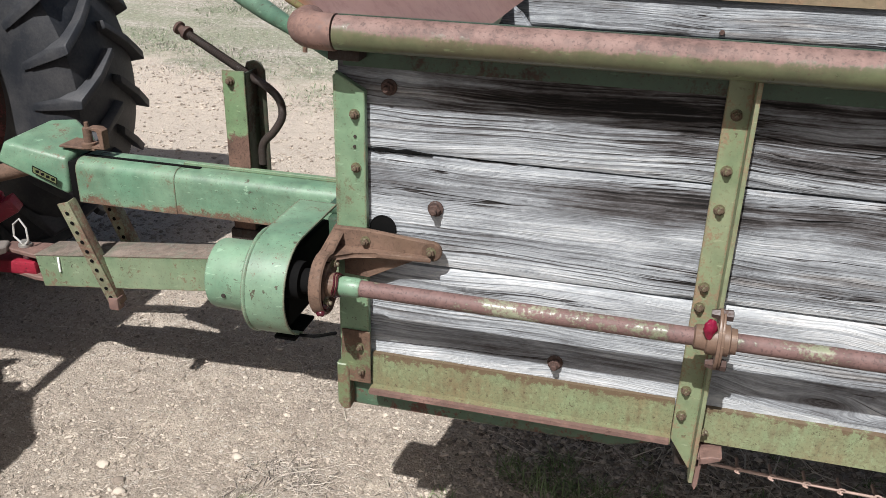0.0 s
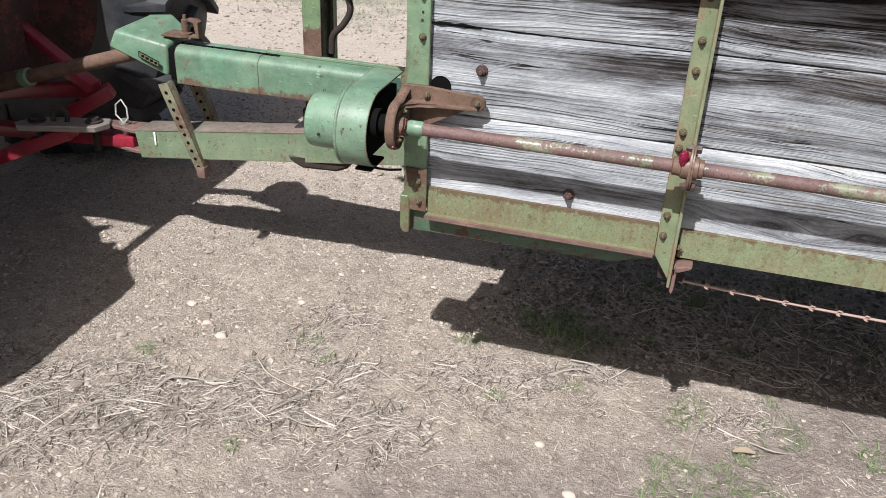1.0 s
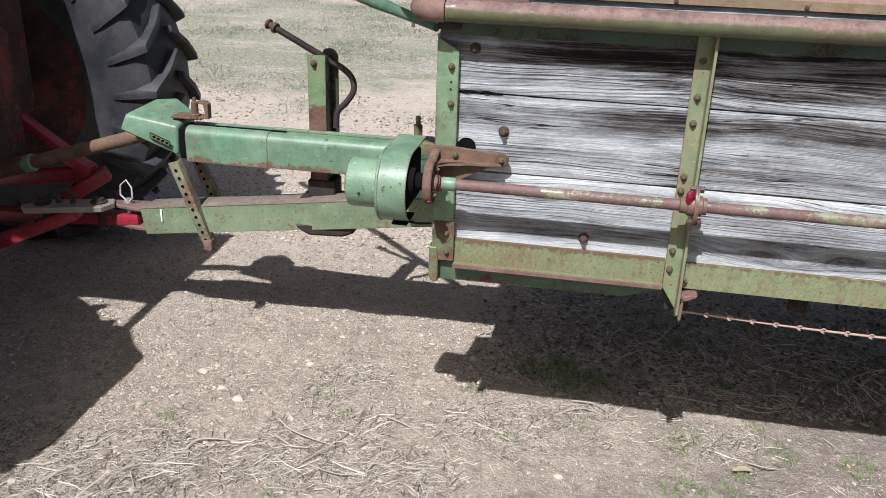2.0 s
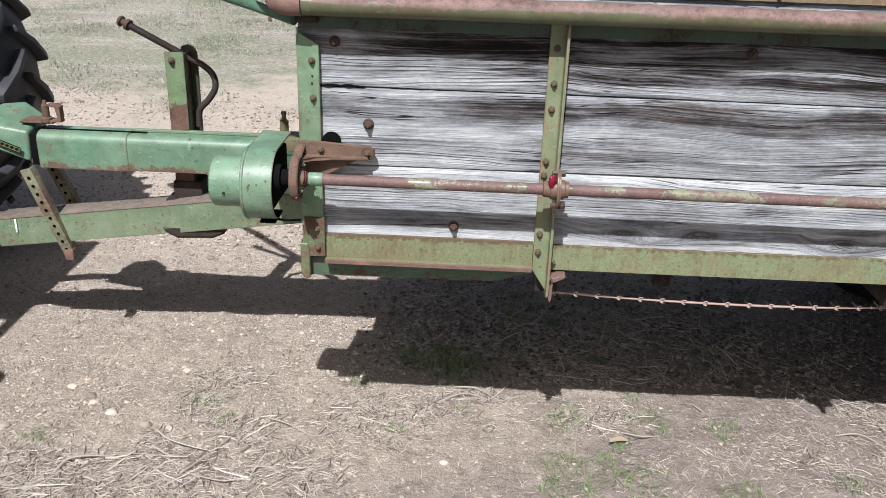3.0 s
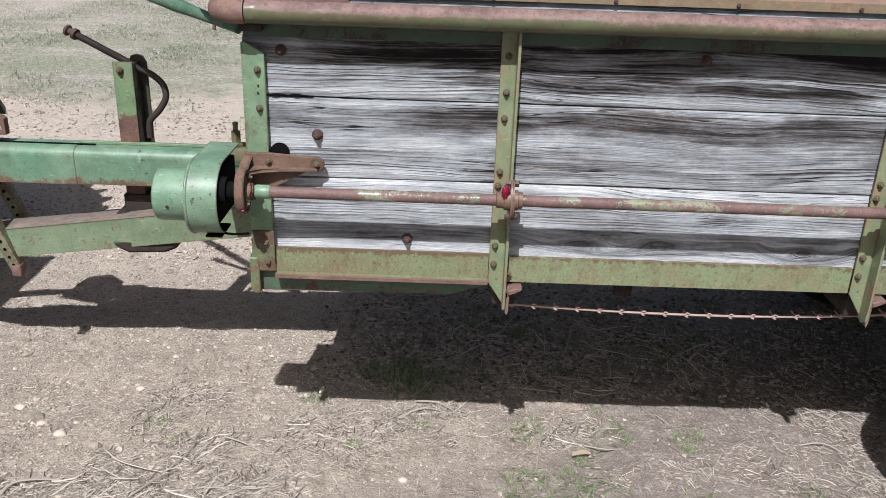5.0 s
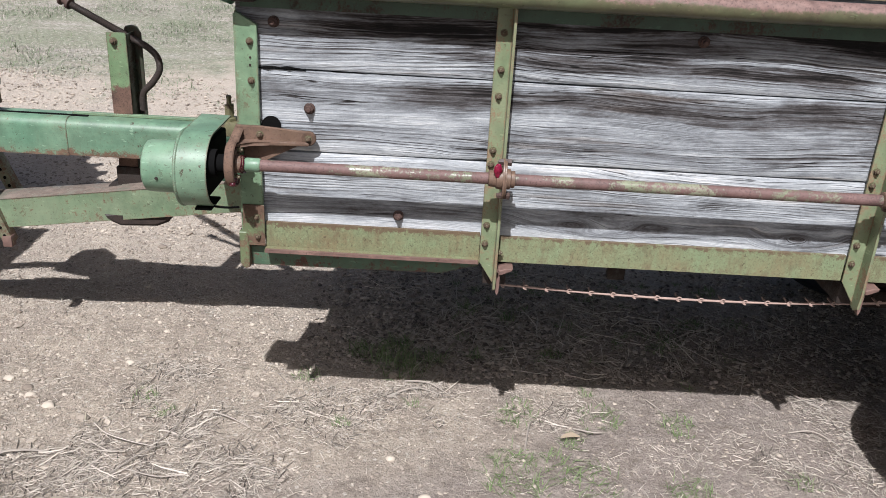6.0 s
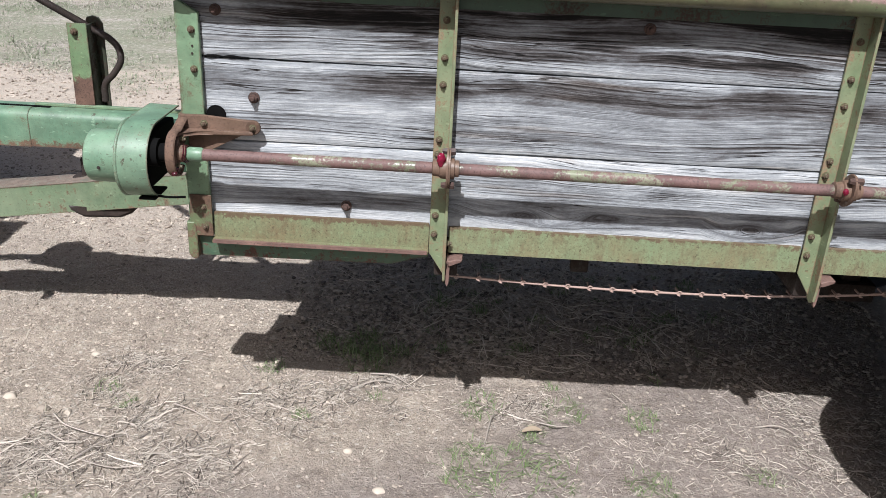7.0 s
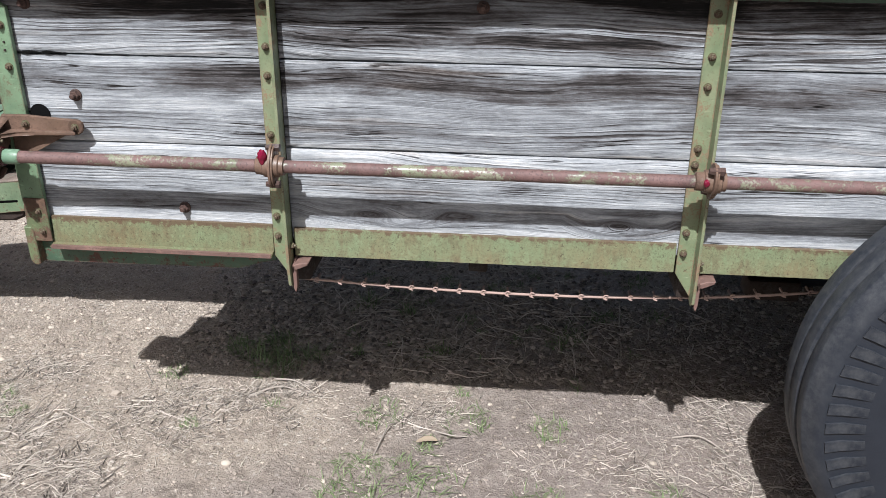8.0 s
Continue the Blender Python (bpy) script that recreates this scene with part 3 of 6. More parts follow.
# ---- ground: one sheet, fine near the machine and coarse far off ----
def steps(lo, hi, fine, far):
    mid = list(np.arange(lo, hi + 1e-6, fine))
    grow, left, right = fine, [], []
    a, b = lo, hi
    while a > -far:
        grow *= 1.22
        a, b = a - grow, b + grow
        left.append(a), right.append(b)
    return left[::-1] + mid + right


def ground_z(x, y):
    n = noise.noise(Vector((x * 1.6, y * 1.6, 0.3))) * 0.012 + noise.noise(Vector((x * 6, y * 6, 2.0))) * 0.006
    fade = 1.0 / (1.0 + 0.002 * (x * x + y * y))
    rough = 0.0
    if -1.8 < x < 2.5 and -0.9 < y < 2.4:
        rough = noise.noise(Vector((x * 19, y * 19, 5.0))) * 0.0042 + noise.noise(Vector((x * 46, y * 46, 9.0))) * 0.0034
    return (n + rough) * (0.4 + 0.6 * fade) - 0.004


def build_ground():
    xs, ys = steps(-1.7, 2.4, 0.013, 600.0), steps(-0.7, 2.0, 0.013, 600.0)
    verts = [(x, y, ground_z(x, y)) for y in ys for x in xs]
    w = len(xs)
    faces = [(j * w + i, j * w + i + 1, (j + 1) * w + i + 1, (j + 1) * w + i) for j in range(len(ys) - 1) for i in range(w - 1)]
    me = bpy.data.meshes.new("ground")
    me.from_pydata(verts, [], faces)
    me.polygons.foreach_set("use_smooth", [True] * len(faces))
    me.materials.append(M_SOIL)
    return tagged(new("ground", me), "pale gravelly farmyard dirt with dry turf farther off", "ground", kind="structure")


build_ground()

# ---- the manure spreader ----
spreader = empty("manure_spreader", "old green manure spreader with weathered grey planks and rusted frame", "manure spreader")
WALL = 0.012                      # outer face of the near planks
LEFT, RIGHT, FAR = 0.035, 3.35, 1.17
SEAMS = (0.655, 0.861, 1.043, 1.228)


def plank(name, x0, x1, face, z0, z1, wood, seed, label=""):
    """A weathered plank: the show face gets shallow grain, its edges wander and its ends are worn."""
    bm = bmesh.new()
    nx, nz, thick = 150, 22, 0.024
    grid = []
    for i in range(nx + 1):
        x = x0 + (x1 - x0) * i / nx
        e0 = noise.noise(Vector((x * 3, seed, 0))) * 0.0018
        e1 = noise.noise(Vector((x * 3, seed, 9))) * 0.0018
        col = []
        for k in range(nz + 1):
            f = k / nz
            z = z0 + e0 + 0.0022 + (z1 + e1 - z0 - e0 - 0.0044) * f
            edge = min(f, 1 - f) * nz
            d = -0.0035 if edge == 0 else 0.0
            d += noise.noise(Vector((x * 1.5, seed, z * 75 + noise.noise(Vector((x * 2.5, seed, z * 9))) * 5))) * 0.0011
            col.append(bm.verts.new((x, face - d, z)))
        grid.append(col)
    for i in range(nx):
        for k in range(nz):
            bm.faces.new((grid[i][k], grid[i + 1][k], grid[i + 1][k + 1], grid[i][k + 1]))
    back = [[bm.verts.new((x, face + thick, z)) for z in (z0 + 0.001, z1 - 0.001)] for x in (x0, x1)]
    bm.faces.new((back[0][0], back[1][0], back[1][1], back[0][1]))
    bm.faces.new([grid[i][nz] for i in range(nx + 1)] + [back[1][1], back[0][1]])
    bm.faces.new([grid[i][0] for i in range(nx + 1)] + [back[1][0], back[0][0]])
    bm.faces.new([grid[0][k] for k in range(nz + 1)] + [back[0][1], back[0][0]])
    bm.faces.new([grid[nx][k] for k in range(nz + 1)] + [back[1][1], back[1][0]])
    return part(name, bm, wood, spreader, label, 60)


# near side: y grows into the box, so the show face looks along -y
for i in range(3):
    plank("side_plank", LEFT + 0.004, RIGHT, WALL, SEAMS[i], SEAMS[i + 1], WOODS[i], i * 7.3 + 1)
for i in range(3):
    plank("side_plank", LEFT + 0.06, RIGHT, FAR, SEAMS[i], SEAMS[i + 1] - (0.05 if i == 2 else 0), WOODS[(0, 1, 3)[i]], i * 5.1 + 40)

# split at the left end of the upper seam
bm = bmesh.new()
prism(bm, [(0.088, 1.0461), (0.103, 1.0419), (0.118, 1.0455), (0.137, 1.0449), (0.15, 1.0426), (0.158, 1.0455), (0.185, 1.0449), (0.16, 1.0478), (0.146, 1.0494), (0.13, 1.0468), (0.11, 1.0484), (0.096, 1.0474)], "y", WALL - 0.0016, WALL + 0.01)
part("split_end", bm, M_BLACK, spreader, "dark split in the plank end")

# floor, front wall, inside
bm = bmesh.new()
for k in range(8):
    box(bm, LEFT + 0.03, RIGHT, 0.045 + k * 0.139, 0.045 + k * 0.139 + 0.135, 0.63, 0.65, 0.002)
part("box_floor", bm, M_INSIDE, spreader, "dark brown wooden box floor")
bm = bmesh.new()
box(bm, 0.025, 0.064, 0.058, FAR + 0.02, 0.60, 1.163, 0.002)
part("front_wall", bm, M_GREEN, spreader)

# top pipe with its elbow, and the strip under it
PIPE_Y, PIPE_Z, PIPE_R = -0.045, 1.2275, 0.0238
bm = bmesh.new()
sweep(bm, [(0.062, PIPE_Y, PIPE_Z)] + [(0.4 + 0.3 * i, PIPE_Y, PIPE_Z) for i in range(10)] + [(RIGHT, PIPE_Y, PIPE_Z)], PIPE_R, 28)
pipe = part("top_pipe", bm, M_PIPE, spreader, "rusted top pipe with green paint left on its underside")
bm = bmesh.new()
arc = [(0.060, PIPE_Y, PIPE_Z)]
for k in range(9):
    a = k / 8 * math.pi / 2
    arc.append((0.045 - 0.045 * math.sin(a), PIPE_Y + 0.045 - 0.045 * math.cos(a), PIPE_Z))
arc.append((0.0, 0.012, PIPE_Z))
sweep(bm, arc, PIPE_R + 0.002, 24)
part("pipe_elbow", bm, M_PINK, pipe, "rusted pipe elbow at the front corner")
# the strip's colour carries the shade below the pipe
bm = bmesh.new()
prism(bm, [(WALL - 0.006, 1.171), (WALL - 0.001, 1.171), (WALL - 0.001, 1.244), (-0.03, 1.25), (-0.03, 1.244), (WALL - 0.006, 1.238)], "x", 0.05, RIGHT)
part("top_strip", bm, M_SHADEGREEN, spreader, "green steel strip along the plank tops, darkened for pipe shade")
bm = bmesh.new()
box(bm, 0.04, 0.088, -0.03, WALL - 0.007, 1.185, 1.206, 0.003)
part("corner_block", bm, M_DARKRUST, spreader)

# corner plate at the front of the near side
bm = bmesh.new()
prism(bm, [(0.038, 0.638), (0.087, 0.638), (0.0855, 1.137), (0.040, 1.163)], "y", -0.004, 0.008, 0.001)
box(bm, 0.036, 0.042, -0.0035, 0.06, 0.585, 1.158, 0.0015)
corner = part("corner_plate", bm, M_GREEN, spreader, "faded green steel corner plate")
bm = bmesh.new()
prism(bm, [(0.0375, 0.635), (0.0905, 0.635), (0.09, 0.735), (0.041, 0.735)], "y", -0.0042, -0.0085, 0.001)
part("patch_plate", bm, M_LOWGREEN, corner, "rust-stained lower plate")
bm = bmesh.new()
prism(bm, [(0.031, 0.590), (0.036, 0.580), (0.044, 0.576), (0.053, 0.580), (0.053, 0.655), (0.048, 0.668), (0.031, 0.668)], "y", -0.011, 0.02, 0.002)
part("corner_foot", bm, M_LOWGREEN, corner, "rust-stained foot of the corner plate")

# nuts and bolt heads
bm = bmesh.new()
lathe(bm, [(0, 0.0095), (0.0018, 0.0095)], (0, 0, 0), (0, -1, 0), 14)
hexagon(bm, 0, -0.0018, 0, 0.0078, 0.0065, 0.3)
lathe(bm, [(0.008, 0.0042), (0.0125, 0.0040), (0.0135, 0.0028)], (0, 0, 0), (0, -1, 0), 10)
NUT = part("bolt", bm, M_OLIVEBOLT, corner)
NUT.matrix_basis = pose(0.070, -0.0045, 1.102, 0, 10)
NUT.data.transform(Matrix.Scale(0.86, 4))
bm = bmesh.new()
lathe(bm, [(0, 0.0125), (0.003, 0.0125), (0.0045, 0.0105)], (0, 0, 0), (0, -1, 0), 16)
hexagon(bm, 0, -0.0045, 0, 0.0095, 0.008, 0.1)
lathe(bm, [(0.012, 0.0055), (0.020, 0.0052), (0.0215, 0.0036)], (0, 0, 0), (0, -1, 0), 10)
BOLT = part("plank_bolt", bm, M_BOLT, spreader, "rusted bolt through a plank")
BOLT.matrix_basis = pose(0.193, WALL, 0.9605)
for x, z in ((0.119, 1.143), (0.395, 0.7215), (1.026, 1.150), (1.95, 1.15), (2.4, 0.72), (2.9, 1.15)):
    again(BOLT, pose(x, WALL, z, 0, x * 777 % 60))
for x, z in ((0.071, 1.019), (0.072, 0.706), (0.074, 0.659)):
    o = again(NUT, pose(x, -0.0075 if z < 0.74 else -0.0045, z, 0, z * 991 % 60))
bm = bmesh.new()
lathe(bm, [(0, 0.0026), (0.002, 0.0022)], (0, 0, 0), (0, -1, 0), 8)
dot = part("rivet_hole", bm, M_DARKRUST, corner)
dot.matrix_basis = pose(0.07, -0.0042, 1.068)
again(dot, pose(0.069, -0.0042, 1.052))

# side posts: angle irons with a cut foot
POSTS = (0.0, 0.85, 1.70, 2.55)


def side_post(dx):
    bm = bmesh.new()
    prism(bm, [(0.587, 0.622), (0.622, 0.568), (0.628, 0.562), (0.628, 1.206), (0.589, 1.206)], "y", 0.001, 0.0075, 0.0008)
    prism(bm, [(-0.034, 0.600), (-0.030, 0.566), (-0.012, 0.555), (0.0075, 0.562), (0.0075, 1.206), (-0.034, 1.206)], "x", 0.622, 0.628, 0.0008)
    post = part("side_post", bm, M_POST, spreader, "olive green angle iron post with rusted nuts")
    post.matrix_basis = pose(dx, 0, 0)
    for x, z in ((0.605, 1.148), (0.604, 1.070), (0.603, 1.013), (0.600, 0.892), (0.598, 0.859), (0.599, 0.714), (0.598, 0.668)):
        o = again(NUT, pose(x, 0.001, z, 0, (x + z + dx) * 911 % 60), post)
    bm = bmesh.new()
    prism(bm, [(-0.02, 0.592), (0.05, 0.592), (0.05, 0.612), (0.0, 0.618), (-0.02, 0.61)], "x", 0.629, 0.634, 0.001)
    prism(bm, [(0.634, 0.600), (0.640, 0.604), (0.664, 0.612), (0.666, 0.618), (0.650, 0.618), (0.634, 0.612)], "y", -0.026, 0.02, 0.0015)
    prism(bm, [(0.6295, 0.553), (0.634, 0.545), (0.6375, 0.556), (0.6385, 0.606), (0.6295, 0.606)], "y", -0.02, -0.004, 0.001)
    part("gusset", bm, M_PINK, post, "rust-pink gusset plate")
    bm = bmesh.new()
    box(bm, 0.60, 0.655, 0.03, FAR, 0.55, 0.605, 0.004)
    part("cross_beam", bm, M_DARKRUST, post)
    o = again(NUT, pose(0.628, -0.012, 0.652, 0, 0, 90), post)
    return post


for dx in POSTS:
    side_post(dx)

# lower rails between the posts
bm = bmesh.new()
prism(bm, [(0.003, 0.691), (0.009, 0.692), (0.009, 0.630), (0.0, 0.624), (-0.020, 0.624), (-0.021, 0.630), (0.0, 0.6315)], "x", 0.09, 0.586, 0.0006)
rail = part("lower_rail", bm, M_RAIL_RUSTY, spreader, "worn green lower rail with rusted edges")
bm = bmesh.new()
prism(bm, [(-0.0212, 0.6235), (-0.013, 0.6235), (-0.013, 0.6312), (-0.0212, 0.6312)], "x", 0.091, 0.585, 0.001)
part("rail_lip", bm, M_PINK, rail, "bare rusted lip")
bm = bmesh.new()
prism(bm, [(0.05, 0.577), (0.50, 0.581), (0.555, 0.598), (0.586, 0.604), (0.586, 0.626), (0.05, 0.626)], "y", 0.012, 0.018, 0.0008)
part("skirt_plate", bm, M_SKIRT, rail, "dark green skirt plate with rust spots")
for a, b in ((0.632, 1.434), (1.482, 2.284), (2.332, 3.134)):
    bm = bmesh.new()
    prism(bm, [(0.003, 0.6855), (0.009, 0.6865), (0.05, 0.683), (0.05, 0.64), (0.009, 0.624), (0.003, 0.623)], "x", a, b, 0.0006)
    part("lower_rail", bm, M_RAIL, spreader, "worn green lower rail with rusted edges")

# drive shaft along the side, with its bearings
SH_Y, SH_Z, SH_R = -0.078, 0.853, 0.0128
bm = bmesh.new()
sweep(bm, [(0.06 + 0.15 * i, SH_Y, SH_Z - 0.0015 * i / 10) for i in range(12)] + [(1.84, SH_Y, SH_Z - 0.002)], SH_R, 20)
shaft = part("drive_shaft", bm, M_SHAFT, spreader, "rusted drive shaft with flaking green paint")
bm = bmesh.new()
lathe(bm, [(0, 0.0135), (0.004, 0.0155), (0.028, 0.0155), (0.034, 0.0135)], (0.068, SH_Y, SH_Z), (1, 0, 0), 20)
part("shaft_collar", bm, M_HOOD, shaft, "light green shaft collar")


def flange_bearing(x, turn, blob):
    bm = bmesh.new()
    outline = []
    for k in range(28):
        a = k / 28 * math.tau
        r = 0.030 + 0.014 * abs(math.cos(a)) ** 3
        outline.append((SH_Y + 0.001 + r * math.cos(a + turn), SH_Z + r * math.sin(a + turn)))
    prism(bm, outline, "x", x + 0.0285, x + 0.033, 0.0008)
    prism(bm, [(SH_Y + (p[0] - SH_Y) * 0.93, SH_Z + (p[1] - SH_Z) * 0.93) for p in outline], "x", x + 0.0335, x + 0.037, 0.0008)
    b = part("flange_bearing", bm, M_RUST, spreader, "rusted two-bolt flange bearing")
    bm = bmesh.new()
    lathe(bm, [(-0.002, 0.0135), (0.0, 0.0175), (0.014, 0.0185), (0.016, 0.022), (0.028, 0.023), (0.045, 0.022), (0.047, 0.0185), (0.055, 0.018), (0.056, 0.0135)], (x + 0.0, SH_Y, SH_Z), (1, 0, 0), 24)
    part("locking_collar", bm, M_RUST, b)
    for s in (1, -1):
        bm = bmesh.new()
        c = Vector((x + 0.030, SH_Y + s * 0.036 * math.cos(turn), SH_Z + s * 0.036 * math.sin(turn)))
        lathe(bm, [(-0.012, 0.0055), (-0.002, 0.008), (0.008, 0.008), (0.0085, 0.0085), (0.016, 0.0085), (0.017, 0.006)], c, (1, 0, 0), 6)
        part("flange_bolt", bm, M_BOLT, b)
    bm = bmesh.new()
    bmesh.ops.create_icosphere(bm, subdivisions=3, radius=1.0)
    for v in bm.verts:
        d = noise.noise(v.co * 1.7 + Vector((x, 0, 3))) * 0.35 + 1
        drip = max(0.0, -v.co.z) ** 2 * (0.9 if blob > 0.01 else 0.2)
        v.co = Vector((x + 0.017 + v.co.x * blob * 0.8 * d, SH_Y - 0.014 - (0.004 if blob > 0.01 else 0.008) + v.co.y * blob * 0.6 * d, SH_Z + (0.027 if blob > 0.01 else 0.004) + (v.co.z * d - drip) * blob))
    part("grease_blob", bm, M_GREASE, b, "glossy red grease")


flange_bearing(0.592, 1.35, 0.0108)
flange_bearing(1.437, 2.25, 0.007)

# bracket casting at the front end of the shaft
bm = bmesh.new()
bar = [(0.036, 0.888), (0.036, 0.921), (0.085, 0.921), (0.195, 0.914)]
bar += [(0.195 + 0.0145 * math.sin(k / 6 * math.pi), 0.8995 + 0.0145 * math.cos(k / 6 * math.pi)) for k in range(1, 6)] + [(0.195, 0.885)]
prism(bm, bar, "y", -0.0045, -0.016, 0.002)
bracket = part("shaft_bracket", bm, M_RUST, spreader, "rust-brown cast bracket holding the shaft end")
bm = bmesh.new()
prism(bm, [(0.036, -0.006), (0.036, -0.075), (0.052, -0.056), (0.075, -0.038), (0.11, -0.030), (0.196, -0.025), (0.196, -0.006)], "z", 0.884, 0.892, 0.002)
part("bracket_shelf", bm, M_RUST, bracket)
bm = bmesh.new()
prism(bm, [(0.05, 0.84), (0.09, 0.838), (0.13, 0.86), (0.175, 0.883), (0.19, 0.89), (0.05, 0.89)], "y", -0.0046, -0.011, 0.001)
part("bracket_web", bm, M_RUST, bracket)
lobe = [(0.0, 0.921)] + [(-0.076 - 0.044 * math.cos(a), 0.853 + 0.050 * math.sin(a)) for a in [math.radians(d) for d in range(110, -101, -14)]]
lobe += [(-0.05, 0.815), (-0.035, 0.84), (0.0, 0.862)]
bm = bmesh.new()
prism(bm, lobe, "x", 0.032, 0.040, 0.002)
part("bracket_plate", bm, M_RUST, bracket, "rust-brown end plate of the bracket")
bm = bmesh.new()
rim = [(0.043, -0.002, 0.917)] + [(0.043, -0.076 - 0.041 * math.cos(a), 0.853 + 0.047 * math.sin(a)) for a in [math.radians(d) for d in range(110, -101, -10)]] + [(0.043, -0.052, 0.818)]
sweep(bm, rim, 0.0038, 8)
for v in bm.verts:
    v.co.x += (v.co.x - 0.043) * 1.4
part("bracket_rim", bm, M_RUST, bracket, "worn raised rim of the bracket")
bm = bmesh.new()
outline = [(SH_Y + 0.002 + (0.019 + 0.013 * abs(math.cos(a)) ** 3) * math.cos(a + 1.05), SH_Z + (0.019 + 0.013 * abs(math.cos(a)) ** 3) * math.sin(a + 1.05)) for a in [k / 24 * math.tau for k in range(24)]]
prism(bm, outline, "x", 0.0405, 0.049, 0.002)
lathe(bm, [(0, 0.013), (0.001, 0.0185), (0.012, 0.0185), (0.015, 0.0165), (0.018, 0.0165), (0.0185, 0.013)], (0.049, SH_Y, SH_Z), (1, 0, 0), 20)
bearing = part("end_bearing", bm, M_RUST, bracket, "greasy rusted end bearing")
for dx, r in ((0.0625, 0.0185), (0.067, 0.0172)):
    bm = bmesh.new()
    ring = [(dx + 0.002 * math.sin(3 * a), SH_Y + r * math.cos(a), SH_Z + r * math.sin(a)) for a in [k / 20 * math.tau for k in range(21)]]
    sweep(bm, ring, 0.0014, 6)
    part("grease_ring", bm, M_OLDGREASE, bearing, "dark red grease squeezed out of the bearing")
for dy, dz, k in ((-0.020, -0.027, 1.0), (-0.030, -0.036, 0.8), (-0.010, -0.036, 0.7)):
    bm = bmesh.new()
    bmesh.ops.create_icosphere(bm, subdivisions=2, radius=0.0075 * k, matrix=Matrix.Translation((0.047, SH_Y + dy, SH_Z + dz)) @ Matrix.Diagonal((1.2, 0.9, 0.8, 1)))
    for v in bm.verts:
        v.co += Vector((0.3, 0.5, 1.0)) * 0.002 * noise.noise(v.co * 160)
    part("grease_smear", bm, M_OLDGREASE, bracket, "dark red grease")
again(NUT, pose(0.088, -0.016, 0.904, 0, 20), bracket)
o = again(NUT, pose(0.194, -0.016, 0.8995, 0, 40), bracket)
o = again(NUT, pose(0.049, SH_Y - 0.016, SH_Z - 0.024, 0, 0, 90), bracket)
o = again(NUT, pose(0.049, SH_Y + 0.018, SH_Z + 0.026, 0, 0, 90), bracket)
bm = bmesh.new()
lathe(bm, [(0.0, 0.0165), (0.005, 0.0165), (0.0065, 0.0145)], (0.1945, -0.0105, 0.8995), (0, -1, 0), 20)
part("bracket_boss", bm, M_LOWGREEN, bracket, "green-stained boss at the bracket's end")
bm = bmesh.new()
lathe(bm, [(0, 0.0215), (0.0025, 0.0215), (0.003, 0.0205), (0.0022, 0.0195), (0.0022, 0.0)], (0.1085, WALL - 0.001, 0.918), (0, -1, 0), 24)
part("rubber_plug", bm, M_BLACK, spreader, "black round hole plug")

# stepped sheet-metal guard round the shaft coupling
def guard_ring(x0, x1, r0, r1, back, cy, cz, t=0.003):
    """A sheet bent round the front of the coupling and carried straight back, open below at its back."""
    def outline(r):
        pts = [(back, cz + r)]
        for k in range(17):
            a = math.pi / 2 + k / 16 * math.pi * 0.93
            pts.append((cy + r * math.cos(a), cz + r * math.sin(a)))
        return pts
    return outline(r0), outline(r1), outline(r0 - t), outline(r1 - t)


def guard(bm, x0, x1, r0, r1, back, cy, cz):
    a, b, c, d = guard_ring(x0, x1, r0, r1, back, cy, cz)
    rows = [[bm.verts.new((x, p[0], p[1])) for p in o] for x, o in ((x0, a), (x1, b), (x1, d), (x0, c))]
    n = len(a)
    for r, s in ((0, 1), (1, 2), (2, 3), (3, 0)):
        for k in range(n - 1):
            bm.faces.new((rows[r][k], rows[r][k + 1], rows[s][k + 1], rows[s][k]))
    for k in (0, n - 1):
        bm.faces.new([rows[r][k] for r in range(4)])


G_Y, G_Z = -0.045, 0.829
bm = bmesh.new()
guard(bm, -0.072, -0.004, 0.083, 0.082, 0.10, G_Y, G_Z)
big = part("coupling_guard", bm, M_HOOD, spreader, "bright green stepped sheet-metal coupling guard")
bm = bmesh.new()
lathe(bm, [(0, 0.083), (0.002, 0.085), (0.005, 0.085), (0.007, 0.0835)], (-0.075, G_Y, G_Z), (1, 0, 0), 40)
lathe(bm, [(-0.082, 0.0), (-0.082, 0.049), (-0.078, 0.0555), (-0.072, 0.057), (0.0, 0.058), (0.002, 0.08), (0.002, 0.0)], (-0.072, G_Y, G_Z), (1, 0, 0), 40)
part("guard_cap", bm, M_HOOD, big)
bm = bmesh.new()
lathe(bm, [(0, 0.004), (0.002, 0.0035)], (-0.118, G_Y - 0.0565, G_Z - 0.010), (0, -1, 0), 8)
part("rivet_hole", bm, M_DARKRUST, big)
bm = bmesh.new()
lathe(bm, [(0, 0.04), (0.03, 0.04), (0.032, 0.03), (0.07, 0.03), (0.07, 0.02), (0.10, 0.02)], (-0.06, SH_Y, SH_Z), (1, 0, 0), 24)
part("coupling", bm, M_BLACK, big)
# black blocks stand in for the shade inside the open guard
bm = bmesh.new()
box(bm, -0.045, -0.008, -0.085, -0.005, 0.7445, 0.7505, 0.002)
box(bm, -0.068, -0.014, -0.088, 0.09, 0.772, 0.886, 0.004)
part("guard_hollow_fill", bm, M_BLACK, big, "black block giving the dark hollow inside the guard")
bm = bmesh.new()
sweep(bm, curve_points([(-0.01, -0.08, 0.755), (0.015, -0.06, 0.745), (0.035, -0.02, 0.732)], 6), 0.0028, 8)
part("guard_wire", bm, M_BLACK, big)

